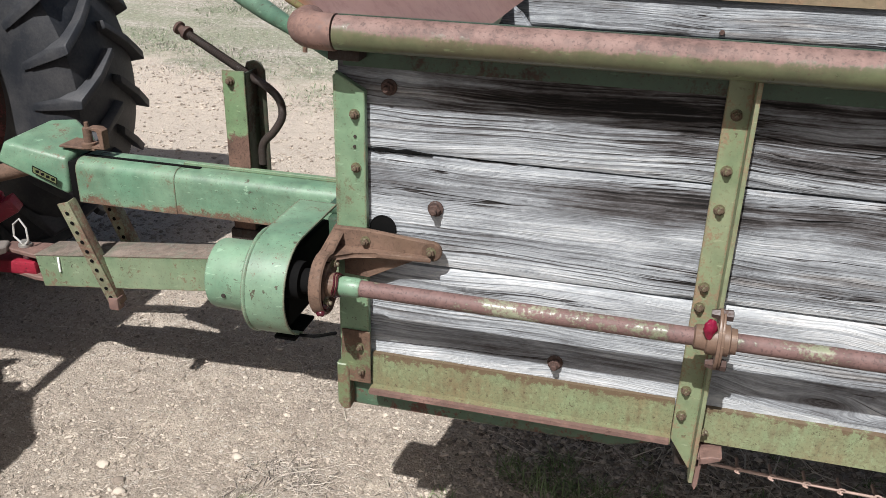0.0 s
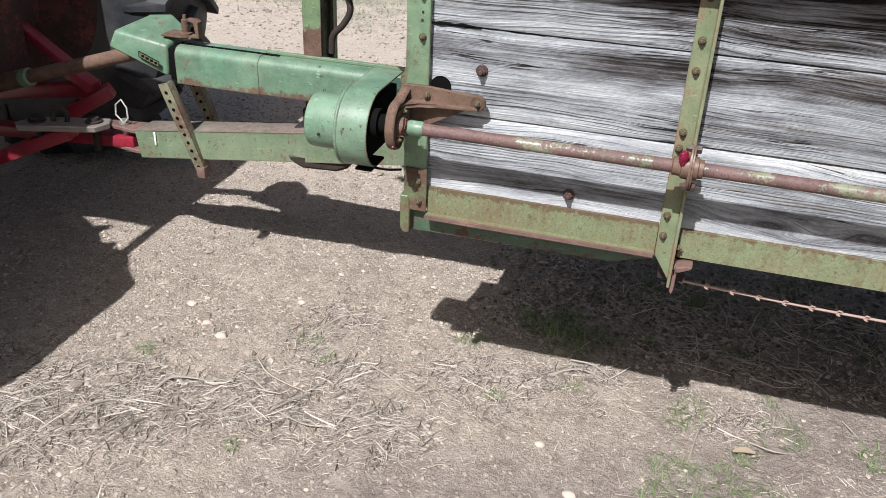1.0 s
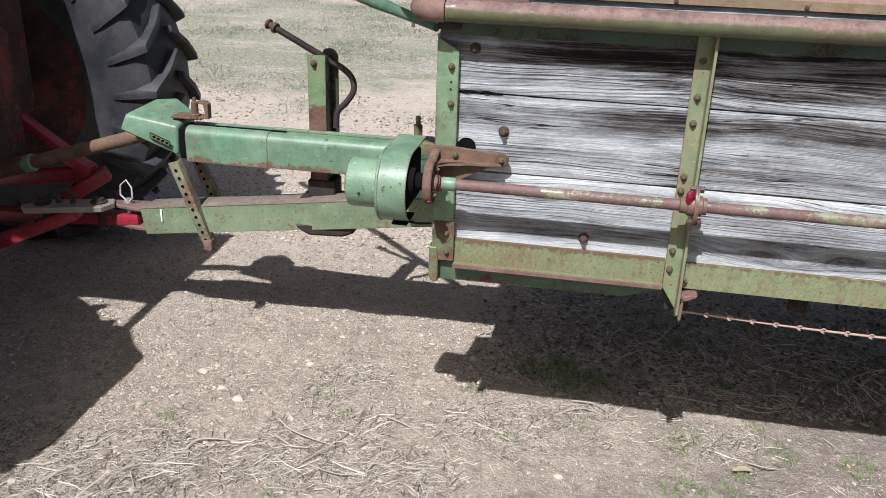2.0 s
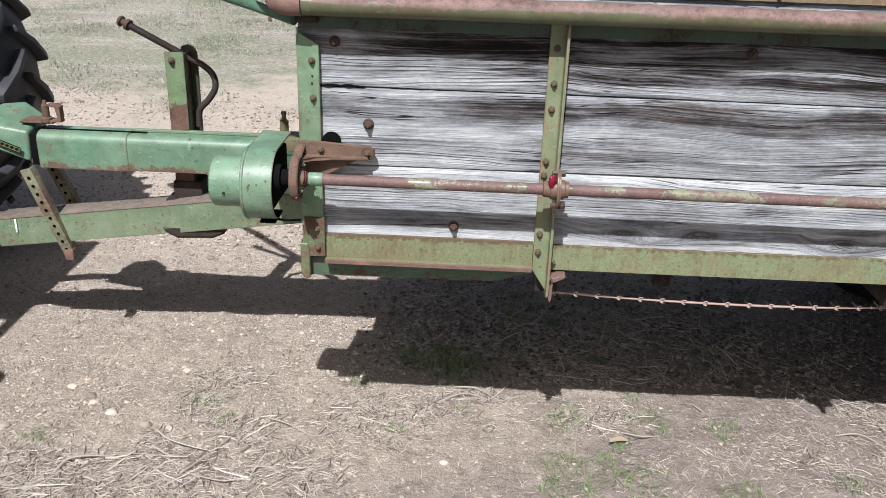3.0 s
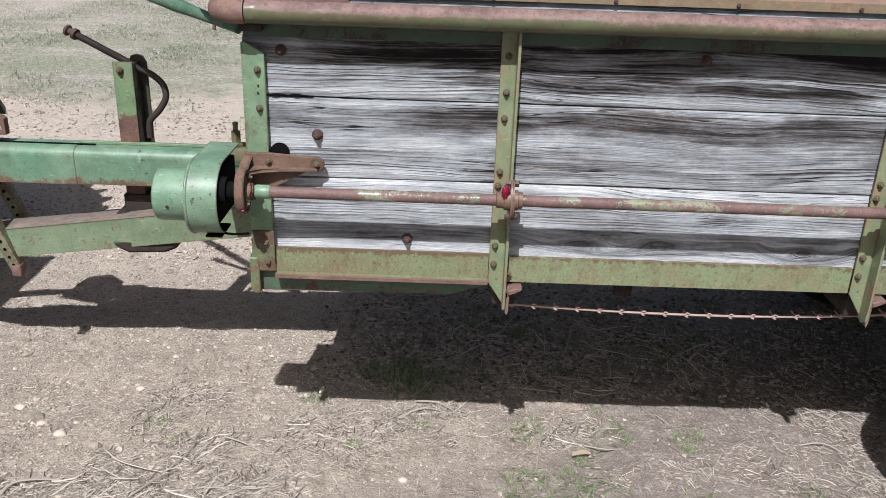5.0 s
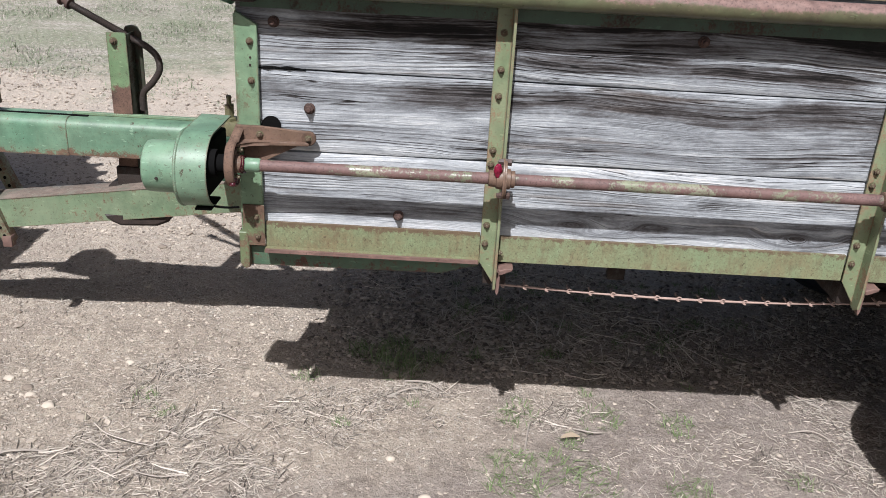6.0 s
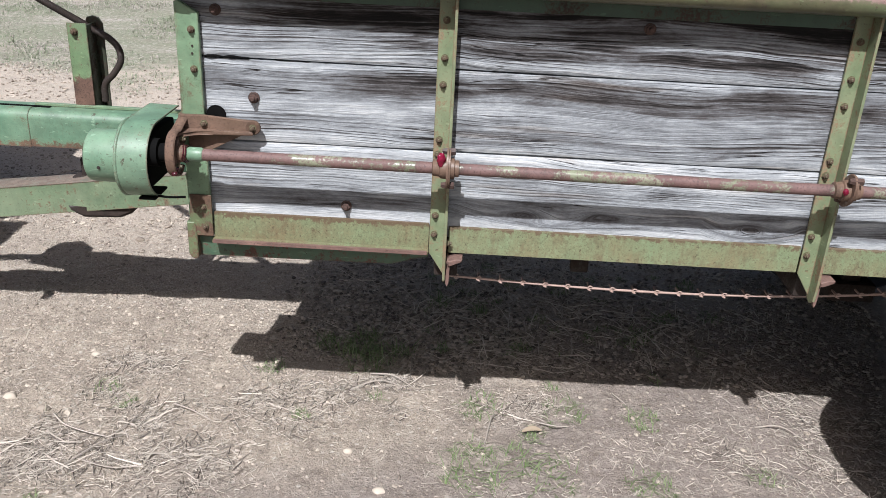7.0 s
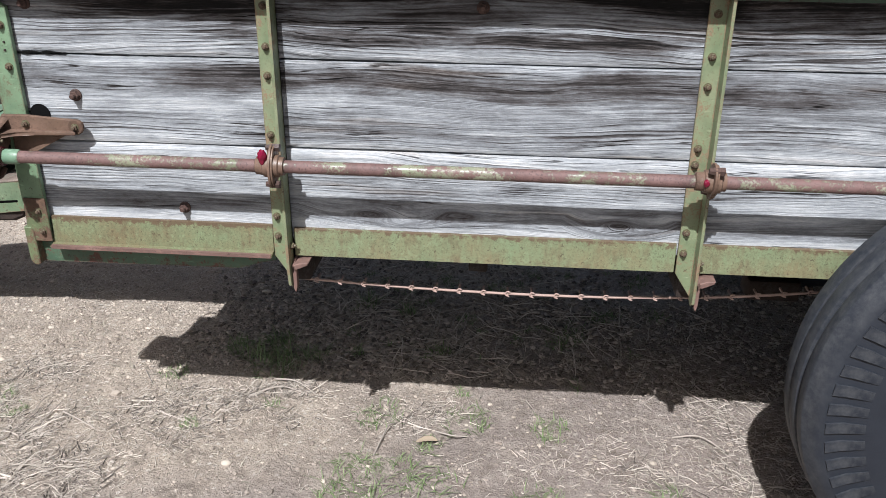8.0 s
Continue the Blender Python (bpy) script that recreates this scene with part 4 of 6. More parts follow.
# lean-to front panel above the box
bm = bmesh.new()
ny, nz = 24, 14
def panel_point(f, g):
    y = 0.0 + f * (FAR - 0.005)
    z = 1.12 + g * 0.5
    y += 0.05 * min(1.0, max(0.0, (1.25 - z) / 0.03)) * (1 - f)
    u = min(1.38, (z - 1.245) / 0.12)
    near = -0.010 - 0.125 * u + 0.045 * max(0.0, u) ** 2 - 0.2 * max(0.0, z - 1.41)
    far = 0.136 - (z - 1.115) * 0.78
    x = near + (far - near) * f + 0.004 * noise.noise(Vector((y * 3, z * 3, 0)))
    return (x, y, z)
sheet = [[bm.verts.new(panel_point(i / ny, k / nz)) for k in range(nz + 1)] for i in range(ny + 1)]
for i in range(ny):
    for k in range(nz):
        bm.faces.new((sheet[i][k], sheet[i + 1][k], sheet[i + 1][k + 1], sheet[i][k + 1]))
bmesh.ops.solidify(bm, geom=bm.faces[:], thickness=0.004)
panel = part("front_panel", bm, M_PANEL, spreader, "rust-pink sheet-steel front panel leaning forward")
bm = bmesh.new()
sweep(bm, [panel_point(-0.004, 0.22 + k / 12 * 0.78) for k in range(13)], [0.005 + 0.006 * k / 12 for k in range(13)], 12)
part("panel_edge", bm, M_CURL, panel, "curled edge with yellow-green paint")
for f, g in ((0.22, 0.42), (0.5, 0.3), (0.62, 0.42), (0.75, 0.55), (0.85, 0.33), (0.35, 0.7)):
    bm = bmesh.new()
    p = Vector(panel_point(f, g))
    lathe(bm, [(0, 0.006), (0.0035, 0.005)], p + Vector((0.003, 0, 0.0015)), (0.84, 0, 0.54), 8)
    part("hole_rim", bm, M_DARKRUST, panel)
bm = bmesh.new()
sweep(bm, [Vector(panel_point(1.0, 0.02 + k / 10 * 0.95)) + Vector((0.004, -0.003, 0.003)) for k in range(11)], 0.0045, 8)
part("panel_seam", bm, M_DARKRUST, panel, "rusted folded seam of the panel")

# flared sheet along the far side
bm = bmesh.new()
prism(bm, [(FAR - 0.012, 1.142), (FAR - 0.008, 1.172), (FAR + 0.03, 1.262), (FAR + 0.036, 1.262), (FAR - 0.003, 1.171), (FAR - 0.006, 1.142)], "x", 0.10, RIGHT, 0.001)
flare = part("flare_sheet", bm, M_FLARE, spreader, "rust-pink flared steel sheet along the far side")
bm = bmesh.new()
prism(bm, [(FAR - 0.0145, 1.1415), (FAR - 0.0105, 1.1715), (FAR - 0.0085, 1.1715), (FAR - 0.0125, 1.1415)], "x", 0.105, RIGHT - 0.002)
part("flare_lip", bm, M_LIP, flare, "olive-brown folded lower lip")
bm = bmesh.new()
hexagon(bm, 0, 0, 0, 0.0075, 0.006)
rivet = part("sheet_bolt", bm, M_BOLT, flare)
rivet.matrix_basis = pose(0.619, FAR - 0.0165, 1.153)
for k in range(-1, 6):
    if k:
        again(rivet, pose(0.619 + 0.414 * k, FAR - 0.0165, 1.153))
for x in (0.115, 0.621, 1.436, 2.29):
    again(rivet, pose(x, FAR + 0.010, 1.226, 20))
for x in (0.64, 1.49, 2.34):
    again(rivet, pose(x, FAR - 0.001, 1.06))

bm = bmesh.new()
prism(bm, [(0.085, 1.06), (0.185, 1.06), (0.15, 1.105), (0.12, 1.128)], "y", FAR - 0.2, FAR - 0.17, 0.002)
part("corner_board", bm, WOODS[3], spreader, "grey broken board end in the far corner")

# stay tube from the front corner up towards the tractor
bm = bmesh.new()
A, B = Vector((-0.035, 0.08, 1.191)), Vector((-0.62, 0.60, 1.281))
d = (B - A).normalized()
sweep(bm, [A - d * 0.085, A - d * 0.045, A + d * 0.06, A + d * 0.16, B, A + (B - A) * 2.2], [0.010, 0.0105, 0.0125, 0.0165, 0.0165, 0.0165], 18)
stay = part("control_tube", bm, M_TUBE, spreader, "green control tube rising from the front corner")
bm = bmesh.new()
sweep(bm, [(-0.012, 0.03, 1.205), (-0.004, 0.01, 1.222)], 0.006, 8)
part("tube_bolt", bm, M_RUST, stay)
bm = bmesh.new()
sweep(bm, [(-0.035, 0.066, 1.182), (-0.035, 0.066, 1.172)], 0.004, 8)
part("tube_bolt", bm, M_RUST, stay)

# tongue beam
T0, T1 = Vector((0.02, 0.50, 0.575)), Vector((-1.075, 0.592, 0.400))
def along(f):
    return T0 + (T1 - T0) * f
bm = bmesh.new()
prism(bm, [(-0.048, -0.045), (0.048, -0.045), (0.048, 0.045), (-0.048, 0.045)], "x", 0.0, (T1 - T0).length, 0.006)
turn = (T1 - T0).to_track_quat("X", "Z").to_matrix().to_4x4()
bm.transform(Matrix.Translation(T0 + Vector((0, 0.048, 0))) @ turn)
tongue = part("tongue_beam", bm, M_BEAM, spreader, "green steel tongue beam with rust scuffs")
bm = bmesh.new()
box(bm, 0.004, (T1 - T0).length - 0.002, -0.0495, 0.0495, 0.0452, 0.0485, 0.001)
bm.transform(Matrix.Translation(T0 + Vector((0, 0.048, 0))) @ turn)
part("beam_cap", bm, M_CAP, tongue, "dusty brown worn top of the beam")
bm = bmesh.new()
prism(bm, [(-1.06, 0.60), (-1.06, 0.68), (-1.10, 0.68), (-1.21, 0.66), (-1.21, 0.62), (-1.10, 0.60)], "z", 0.43, 0.444, 0.003)
prism(bm, [(-1.06, 0.60), (-1.06, 0.68), (-1.10, 0.68), (-1.19, 0.66), (-1.19, 0.62), (-1.10, 0.60)], "z", 0.362, 0.376, 0.003)
part("clevis", bm, M_PINK, tongue, "rusted hitch clevis")
bm = bmesh.new()
box(bm, -1.003, -0.997, 0.58, 0.5835, 0.412, 0.456, 0.001)
part("paint_mark", bm, M_WHITE, tongue, "short white paint mark")
bm = bmesh.new()
sweep(bm, [(-1.15, 0.64, 0.35), (-1.15, 0.64, 0.46)], 0.012, 14)
lathe(bm, [(0, 0.018), (0.006, 0.018)], (-1.15, 0.64, 0.445), (0, 0, 1), 14)
part("hitch_pin", bm, M_STEEL, tongue)
bm = bmesh.new()
sweep(bm, [(-1.15, 0.63, 0.455), (-1.172, 0.63, 0.475), (-1.168, 0.63, 0.51), (-1.145, 0.63, 0.53), (-1.128, 0.63, 0.505), (-1.128, 0.63, 0.468), (-1.14, 0.63, 0.455)], 0.0028, 8)
part("pin_clip", bm, M_WIRE, tongue, "bent wire pin clip")

# hangers: two perforated straps from the hood down to the beam
def strap(a, b, w, label):
    a, b = Vector(a), Vector(b)
    d = (b - a)
    bm = bmesh.new()
    box(bm, 0, d.length, -0.003, 0.003, -w / 2, w / 2, 0.0012)
    box(bm, 0, d.length, 0.0032, 0.030, w / 2 - 0.005, w / 2, 0.0012)
    x = d.normalized()
    yv = Vector((0, 1, 0)) - x * x.y
    yv.normalize()
    rot = Matrix((x, yv, x.cross(yv))).transposed().to_4x4()
    bm.transform(Matrix.Translation(a) @ rot)
    s = part("hanger_strap", bm, M_STRAP, tongue, label)
    bm = bmesh.new()
    n = int(d.length / 0.028)
    for k in range(1, n):
        c = a + x * (k * 0.028) - yv * 0.0042
        lathe(bm, [(0, 0.0055), (0.0012, 0.005)], c, -yv, 8)
    part("strap_holes", bm, M_BLACK, s)
    return s


s1 = strap((-0.915, 0.535, 0.64), (-0.828, 0.565, 0.345), 0.034, "perforated green hanger strap with a rusted end")
strap((-0.935, 0.70, 0.64), (-0.85, 0.70, 0.43), 0.034, "perforated green hanger strap")
bm = bmesh.new()
box(bm, -0.845, -0.815, 0.555, 0.585, 0.335, 0.372, 0.004)
part("strap_end", bm, M_PINK, s1, "rusted strap end")

# driveline shield with its hood
def shield(x0, x1, y0, y1, z0, z1, r, t):
    pts = [(y0, z0)]
    for k in range(7):
        a = math.pi - k / 6 * math.pi / 2
        pts.append((y0 + r + r * math.cos(a), z1 - r + r * math.sin(a)))
    for k in range(7):
        a = math.pi / 2 - k / 6 * math.pi / 2
        pts.append((y1 - r + r * math.cos(a), z1 - r + r * math.sin(a)))
    pts.append((y1, z0))
    c = Vector(((y0 + y1) / 2, (z0 + z1) / 2, 0))
    inner = [(p[0] + (t if p[0] < c.x else -t), p[1] - (t if p[1] > c.y else 0)) for p in pts]
    bm = bmesh.new()
    prism(bm, pts + inner[::-1], "x", x0, x1)
    return bm


bm = shield(-0.62, 0.02, 0.548, 0.655, 0.645, 0.752, 0.028, 0.003)
tube = part("driveline_shield", bm, M_SHIELD, spreader, "bright green driveline shield")
bm = shield(-0.872, -0.60, 0.5465, 0.6565, 0.6435, 0.7535, 0.028, 0.003)
part("shield_sleeve", bm, M_SHIELD, tube, "scuffed outer sleeve")
bm = bmesh.new()
box(bm, -0.87, -0.55, 0.585, 0.597, 0.7525, 0.7555, 0.001)
part("shield_slot", bm, M_BLACK, tube, "dark rusted slot")
bm = bmesh.new()
prism(bm, [(-0.60, 0.60), (0.02, 0.60), (0.02, 0.615), (-0.60, 0.615)], "z", 0.7525, 0.7605, 0.001)
part("shield_rib", bm, M_GREEN, tube)
# solid black end in place of the shaded opening
bm = bmesh.new()
box(bm, -0.896, -0.873, 0.552, 0.652, 0.650, 0.746, 0.003)
part("shield_mouth_fill", bm, M_BLACK, tube, "black block standing in for the shield's dark mouth")
bm = bmesh.new()
sweep(bm, [(-0.95, 0.612, 0.70), (0.05, 0.612, 0.71)], 0.025, 16)
part("inner_shaft", bm, M_DARKRUST, tube)

bm = bmesh.new()
top = [(-1.085, 0.525), (-0.897, 0.540), (-0.897, 0.68), (-0.99, 0.725), (-1.06, 0.71)]
lo = [bm.verts.new((x, y, z)) for (x, y), z in zip(top, (0.735, 0.660, 0.672, 0.70, 0.725))]
hi = [bm.verts.new((x, y, z)) for (x, y), z in zip([(-1.07, 0.545), (-0.897, 0.552), (-0.897, 0.675), (-0.975, 0.715), (-1.045, 0.70)], (0.785, 0.755, 0.775, 0.808, 0.80))]
bm.faces.new(hi), bm.faces.new(lo[::-1])
for k in range(len(top)):
    j = (k + 1) % len(top)
    bm.faces.new((lo[k], lo[j], hi[j], hi[k]))
bevel(bm, [e for e in bm.edges], 0.010, 3)
hood = part("hitch_hood", bm, M_HOOD, spreader, "bright green folded hitch hood with chipped paint")
bm = bmesh.new()
prism(bm, [(-0.982, 0.716), (-0.918, 0.692), (-0.915, 0.708), (-0.980, 0.733)], "y", 0.528, 0.5315, 0.0008)
dec = part("decal", bm, M_DECAL, hood, "small worn decal")
bm = bmesh.new()
for k in range(4):
    x = -0.972 + k * 0.014
    box(bm, x, x + 0.009, 0.5265, 0.5285, 0.717 - k * 0.0052, 0.723 - k * 0.0052)
part("decal_bars", bm, M_BLACK, dec)
bm = bmesh.new()
for a, b in (((-0.982, 0.716), (-0.918, 0.692)), ((-0.918, 0.692), (-0.915, 0.708)), ((-0.915, 0.708), (-0.980, 0.733)), ((-0.980, 0.733), (-0.982, 0.716))):
    sweep(bm, [(a[0], 0.5285, a[1]), (b[0], 0.5285, b[1])], 0.0013, 6)
part("decal_border", bm, M_BLACK, dec)
bm = bmesh.new()
prism(bm, [(-0.93, 0.575), (-0.83, 0.575), (-0.82, 0.625), (-0.93, 0.645)], "z", 0.772, 0.779, 0.002)
hp = part("latch_plate", bm, M_RUST, hood, "rusted latch plate")
bm = bmesh.new()
lathe(bm, [(0, 0.017), (0.012, 0.017), (0.014, 0.011), (0.05, 0.011), (0.052, 0.006), (0.064, 0.005)], (-0.85, 0.585, 0.778), (0, 0, 1), 14)
prism(bm, [(-0.838, 0.778), (-0.802, 0.778), (-0.802, 0.825), (-0.812, 0.832), (-0.84, 0.832), (-0.84, 0.826), (-0.816, 0.824), (-0.81, 0.784), (-0.838, 0.784)], "y", 0.575, 0.60, 0.001)
part("spring_latch", bm, M_RUST, hp, "rusted spring latch")
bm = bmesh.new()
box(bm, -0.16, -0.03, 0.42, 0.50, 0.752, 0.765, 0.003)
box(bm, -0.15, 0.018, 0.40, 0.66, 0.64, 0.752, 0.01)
gear = part("gear_case", bm, M_SHADEGREEN, spreader, "green gear case under the front wall")
bm = bmesh.new()
lathe(bm, [(0, 0.02), (0.008, 0.02), (0.01, 0.014), (0.042, 0.014), (0.045, 0.008), (0.06, 0.007), (0.062, 0.009), (0.068, 0.008)], (-0.10, 0.45, 0.803), (0, 0, 1), 6)
box(bm, -0.12, -0.02, 0.42, 0.5, 0.764, 0.803, 0.004)
part("grease_fitting", bm, M_OLIVEBOLT, gear, "rusted grease fitting")

# parking jack with its crank
bm = bmesh.new()
box(bm, -0.482, -0.425, 0.607, 0.613, 0.52, 0.995, 0.002)
prism(bm, [(0.613, 0.5), (0.655, 0.5), (0.655, 0.51), (0.613, 0.51)], "x", -0.482, -0.432)
jack = part("parking_jack", bm, M_JACKPLATE, spreader, "parking jack post, green plates rusting below")
# rear and side plates get the shade-darkened green
bm = bmesh.new()
prism(bm, [(-0.458, 0.5), (-0.405, 0.5), (-0.405, 0.985), (-0.415, 1.003), (-0.432, 1.008), (-0.45, 1.003), (-0.458, 0.985)], "y", 0.672, 0.679, 0.002)
box(bm, -0.4305, -0.4245, 0.6135, 0.672, 0.5, 0.99, 0.001)
part("jack_plate", bm, M_JACKSHADE, jack, "rear jack plate, its green darkened for shade")
bm = bmesh.new()
box(bm, -0.49, -0.40, 0.60, 0.68, 0.53, 0.60, 0.006)
box(bm, -0.515, -0.375, 0.585, 0.69, 0.515, 0.545, 0.008)
part("jack_base", bm, M_DARKRUST, jack, "dark rusted jack base")
bm = bmesh.new()
prism(bm, [(-0.52, 0.47), (-0.30, 0.49), (-0.325, 0.452), (-0.36, 0.437), (-0.47, 0.432), (-0.51, 0.45)], "y", 0.54, 0.66, 0.008)
part("jack_shoe", bm, M_DARKRUST, jack, "dark rusted jack shoe under the beam")
o = again(NUT, Matrix.Translation((-0.461, 0.607, 0.971)) @ Matrix.Scale(1.4, 4), jack)
bm = bmesh.new()
P0, P1 = Vector((-0.641, 0.705, 1.065)), Vector((-0.415, 0.640, 0.972))
sweep(bm, [P0, P1], 0.009, 14)
d = (P1 - P0).normalized()
L = (P1 - P0).length
u, w = frame_of(d)
for k in range(40):
    lathe(bm, [(-0.0016, 0.0085), (0, 0.0108), (0.0016, 0.0085)], P0 + d * (0.02 + k * (L - 0.03) / 40), d, 12)
crank = part("jack_screw", bm, M_DARKRUST, jack, "threaded jack screw")
bm = bmesh.new()
lathe(bm, [(-0.004, 0.012), (0.0, 0.0165), (0.006, 0.0165), (0.009, 0.010), (0.022, 0.010), (0.024, 0.017), (0.034, 0.017), (0.036, 0.010)], P0, d, 14)
part("screw_nut", bm, M_BOLT, crank)
bm = bmesh.new()
sweep(bm, curve_points([P1, (-0.375, 0.63, 0.955), (-0.345, 0.62, 0.93), (-0.338, 0.612, 0.895), (-0.36, 0.61, 0.858), (-0.39, 0.612, 0.825), (-0.395, 0.612, 0.775)], 6), 0.0095, 14)
part("crank_arm", bm, M_DARKRUST, crank, "bent rusted crank arm")

# slat chain hanging under the box
bm = bmesh.new()
link = bmesh.new()
sweep(link, [(-0.0275, 0, 0), (0.0275, 0, 0)], 0.0031, 8)
sweep(link, [(0.0, -0.004, 0.0), (0.0, 0.03, 0.0)], 0.0028, 8)
sweep(link, curve_points([(0.004, -0.004, -0.005), (-0.004, -0.005, -0.001), (-0.001, -0.005, 0.007), (0.006, -0.005, 0.006)], 4), 0.0018, 6)
CHAIN = empty("apron_chain", "rusted apron chain sagging under the spreader box", "chain")
first = None
for k in range(1, 24):
    x = 0.60 + k * 0.0545
    f = (x - 0.60) / 1.2
    z = 0.528 - 0.068 * f * (1 - f) + 0.03 * f ** 4
    m = pose(x, 0.085, z, 0, -math.degrees(math.atan2(-0.068 * (1 - 2 * f) / 1.2 + 0.12 * f ** 3 / 1.2, 1)), 0)
    if first is None:
        first = part("chain_link", link, M_CHAIN, CHAIN)
        first.matrix_basis = m
    else:
        again(first, m, CHAIN)
bm.free()
for x, y in ((0.98, 0.42), (1.02, 0.8)):
    bm = bmesh.new()
    box(bm, x, x + 0.05, y, y + 0.03, 0.40, 0.56, 0.004)
    part("slat_guide", bm, M_DARKRUST, spreader, "dark rusted slat guide")
bm = bmesh.new()
box(bm, 1.70, 1.83, 0.38, 0.46, 0.375, 0.43, 0.006)
box(bm, 1.74, 1.79, 0.40, 0.44, 0.43, 0.60, 0.004)
part("chain_block", bm, M_DARKRUST, spreader, "dark rusted chain guide block")
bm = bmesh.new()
# far rail is hung lower to block light from beyond the box
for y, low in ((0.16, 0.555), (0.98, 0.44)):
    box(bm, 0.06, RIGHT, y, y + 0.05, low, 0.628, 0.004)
part("under_frame_and_light_block", bm, M_INSIDE, spreader)

# wheels of the spreader
def spreader_wheel(shift):
    bm = bmesh.new()
    prof = [(-0.02, 0.25), (-0.015, 0.30), (0.0, 0.35), (0.004, 0.395), (0.0, 0.425), (0.008, 0.444), (0.022, 0.452)]
    for a, b in ((0.024, 0.062), (0.072, 0.108), (0.118, 0.154)):
        top_ = WR - 0.0035 * (abs((a + b) / 2 - 0.09) / 0.06) ** 2
        prof += [(a + 0.002, top_ - 0.002), (a + 0.006, top_), (b - 0.004, top_), (b, top_ - 0.002), (b + 0.003, top_ - 0.012), (b + 0.007, top_ - 0.012)]
    prof = prof[:-2] + [(0.158, 0.452), (0.172, 0.444), (0.182, 0.425), (0.180, 0.39), (0.190, 0.35), (0.196, 0.30), (0.19, 0.25)]
    lathe(bm, prof, (WX, shift - 0.03, WZ), (0, -1, 0), 96, close=True)
    tyre_bm = bm
    bm = bmesh.new()
    lathe(bm, [(0, 0.0), (0.0, 0.08), (0.03, 0.10), (0.03, 0.20), (-0.04, 0.235), (-0.05, 0.262), (0.06, 0.262), (0.07, 0.25), (0.05, 0.22), (0.045, 0.1), (0.06, 0.08), (0.06, 0.0)], (WX, shift - 0.12, WZ), (0, -1, 0), 40)
    wheel = part("wheel", bm, M_YELLOW, spreader, "spreader wheel with a worn black tyre")
    part("tyre", tyre_bm, M_WHEEL_TYRE, wheel, "worn black ribbed implement tyre")
    if shift:
        return
    bm = bmesh.new()
    pts = []
    for r, yy in ((0.352, -0.2205), (0.395, -0.2120), (0.424, -0.2125)):
        for q in (-0.5, 0.5):
            pts.append((r * math.cos(q * 0.056), yy, r * math.sin(q * 0.056)))
    hi = [bm.verts.new(Vector(p) + Vector((0, -0.0032 if k > 1 else -0.0005, 0))) for k, p in enumerate(pts)]
    lo = [bm.verts.new(Vector(p) + Vector((0, 0.014, 0))) for p in pts]
    bm.faces.new((hi[0], hi[1], hi[3], hi[2])), bm.faces.new((hi[2], hi[3], hi[5], hi[4]))
    for a, b in ((0, 1), (1, 3), (3, 5), (5, 4), (4, 2), (2, 0)):
        bm.faces.new((lo[a], lo[b], hi[b], hi[a]))
    block = part("shoulder_bar", bm, M_WHEEL_TYRE, wheel)
    block.matrix_basis = pose(WX, 0, WZ)
    for k in range(1, 60):
        again(block, pose(WX, 0, WZ, 0, k * 6.0, 0))


spreader_wheel(0.0)
spreader_wheel(1.44)
bm = bmesh.new()
sweep(bm, [(WX, -0.15, WZ), (WX, FAR + 0.2, WZ)], 0.035, 16)
part("axle", bm, M_DARKRUST, spreader)

# ---- the tractor that the spreader is hitched to ----
tractor = empty("tractor", "red farm tractor with black lugged tyres hitched to the spreader", "tractor")
TX, TZ, TR = -1.97, 0.70, 0.70


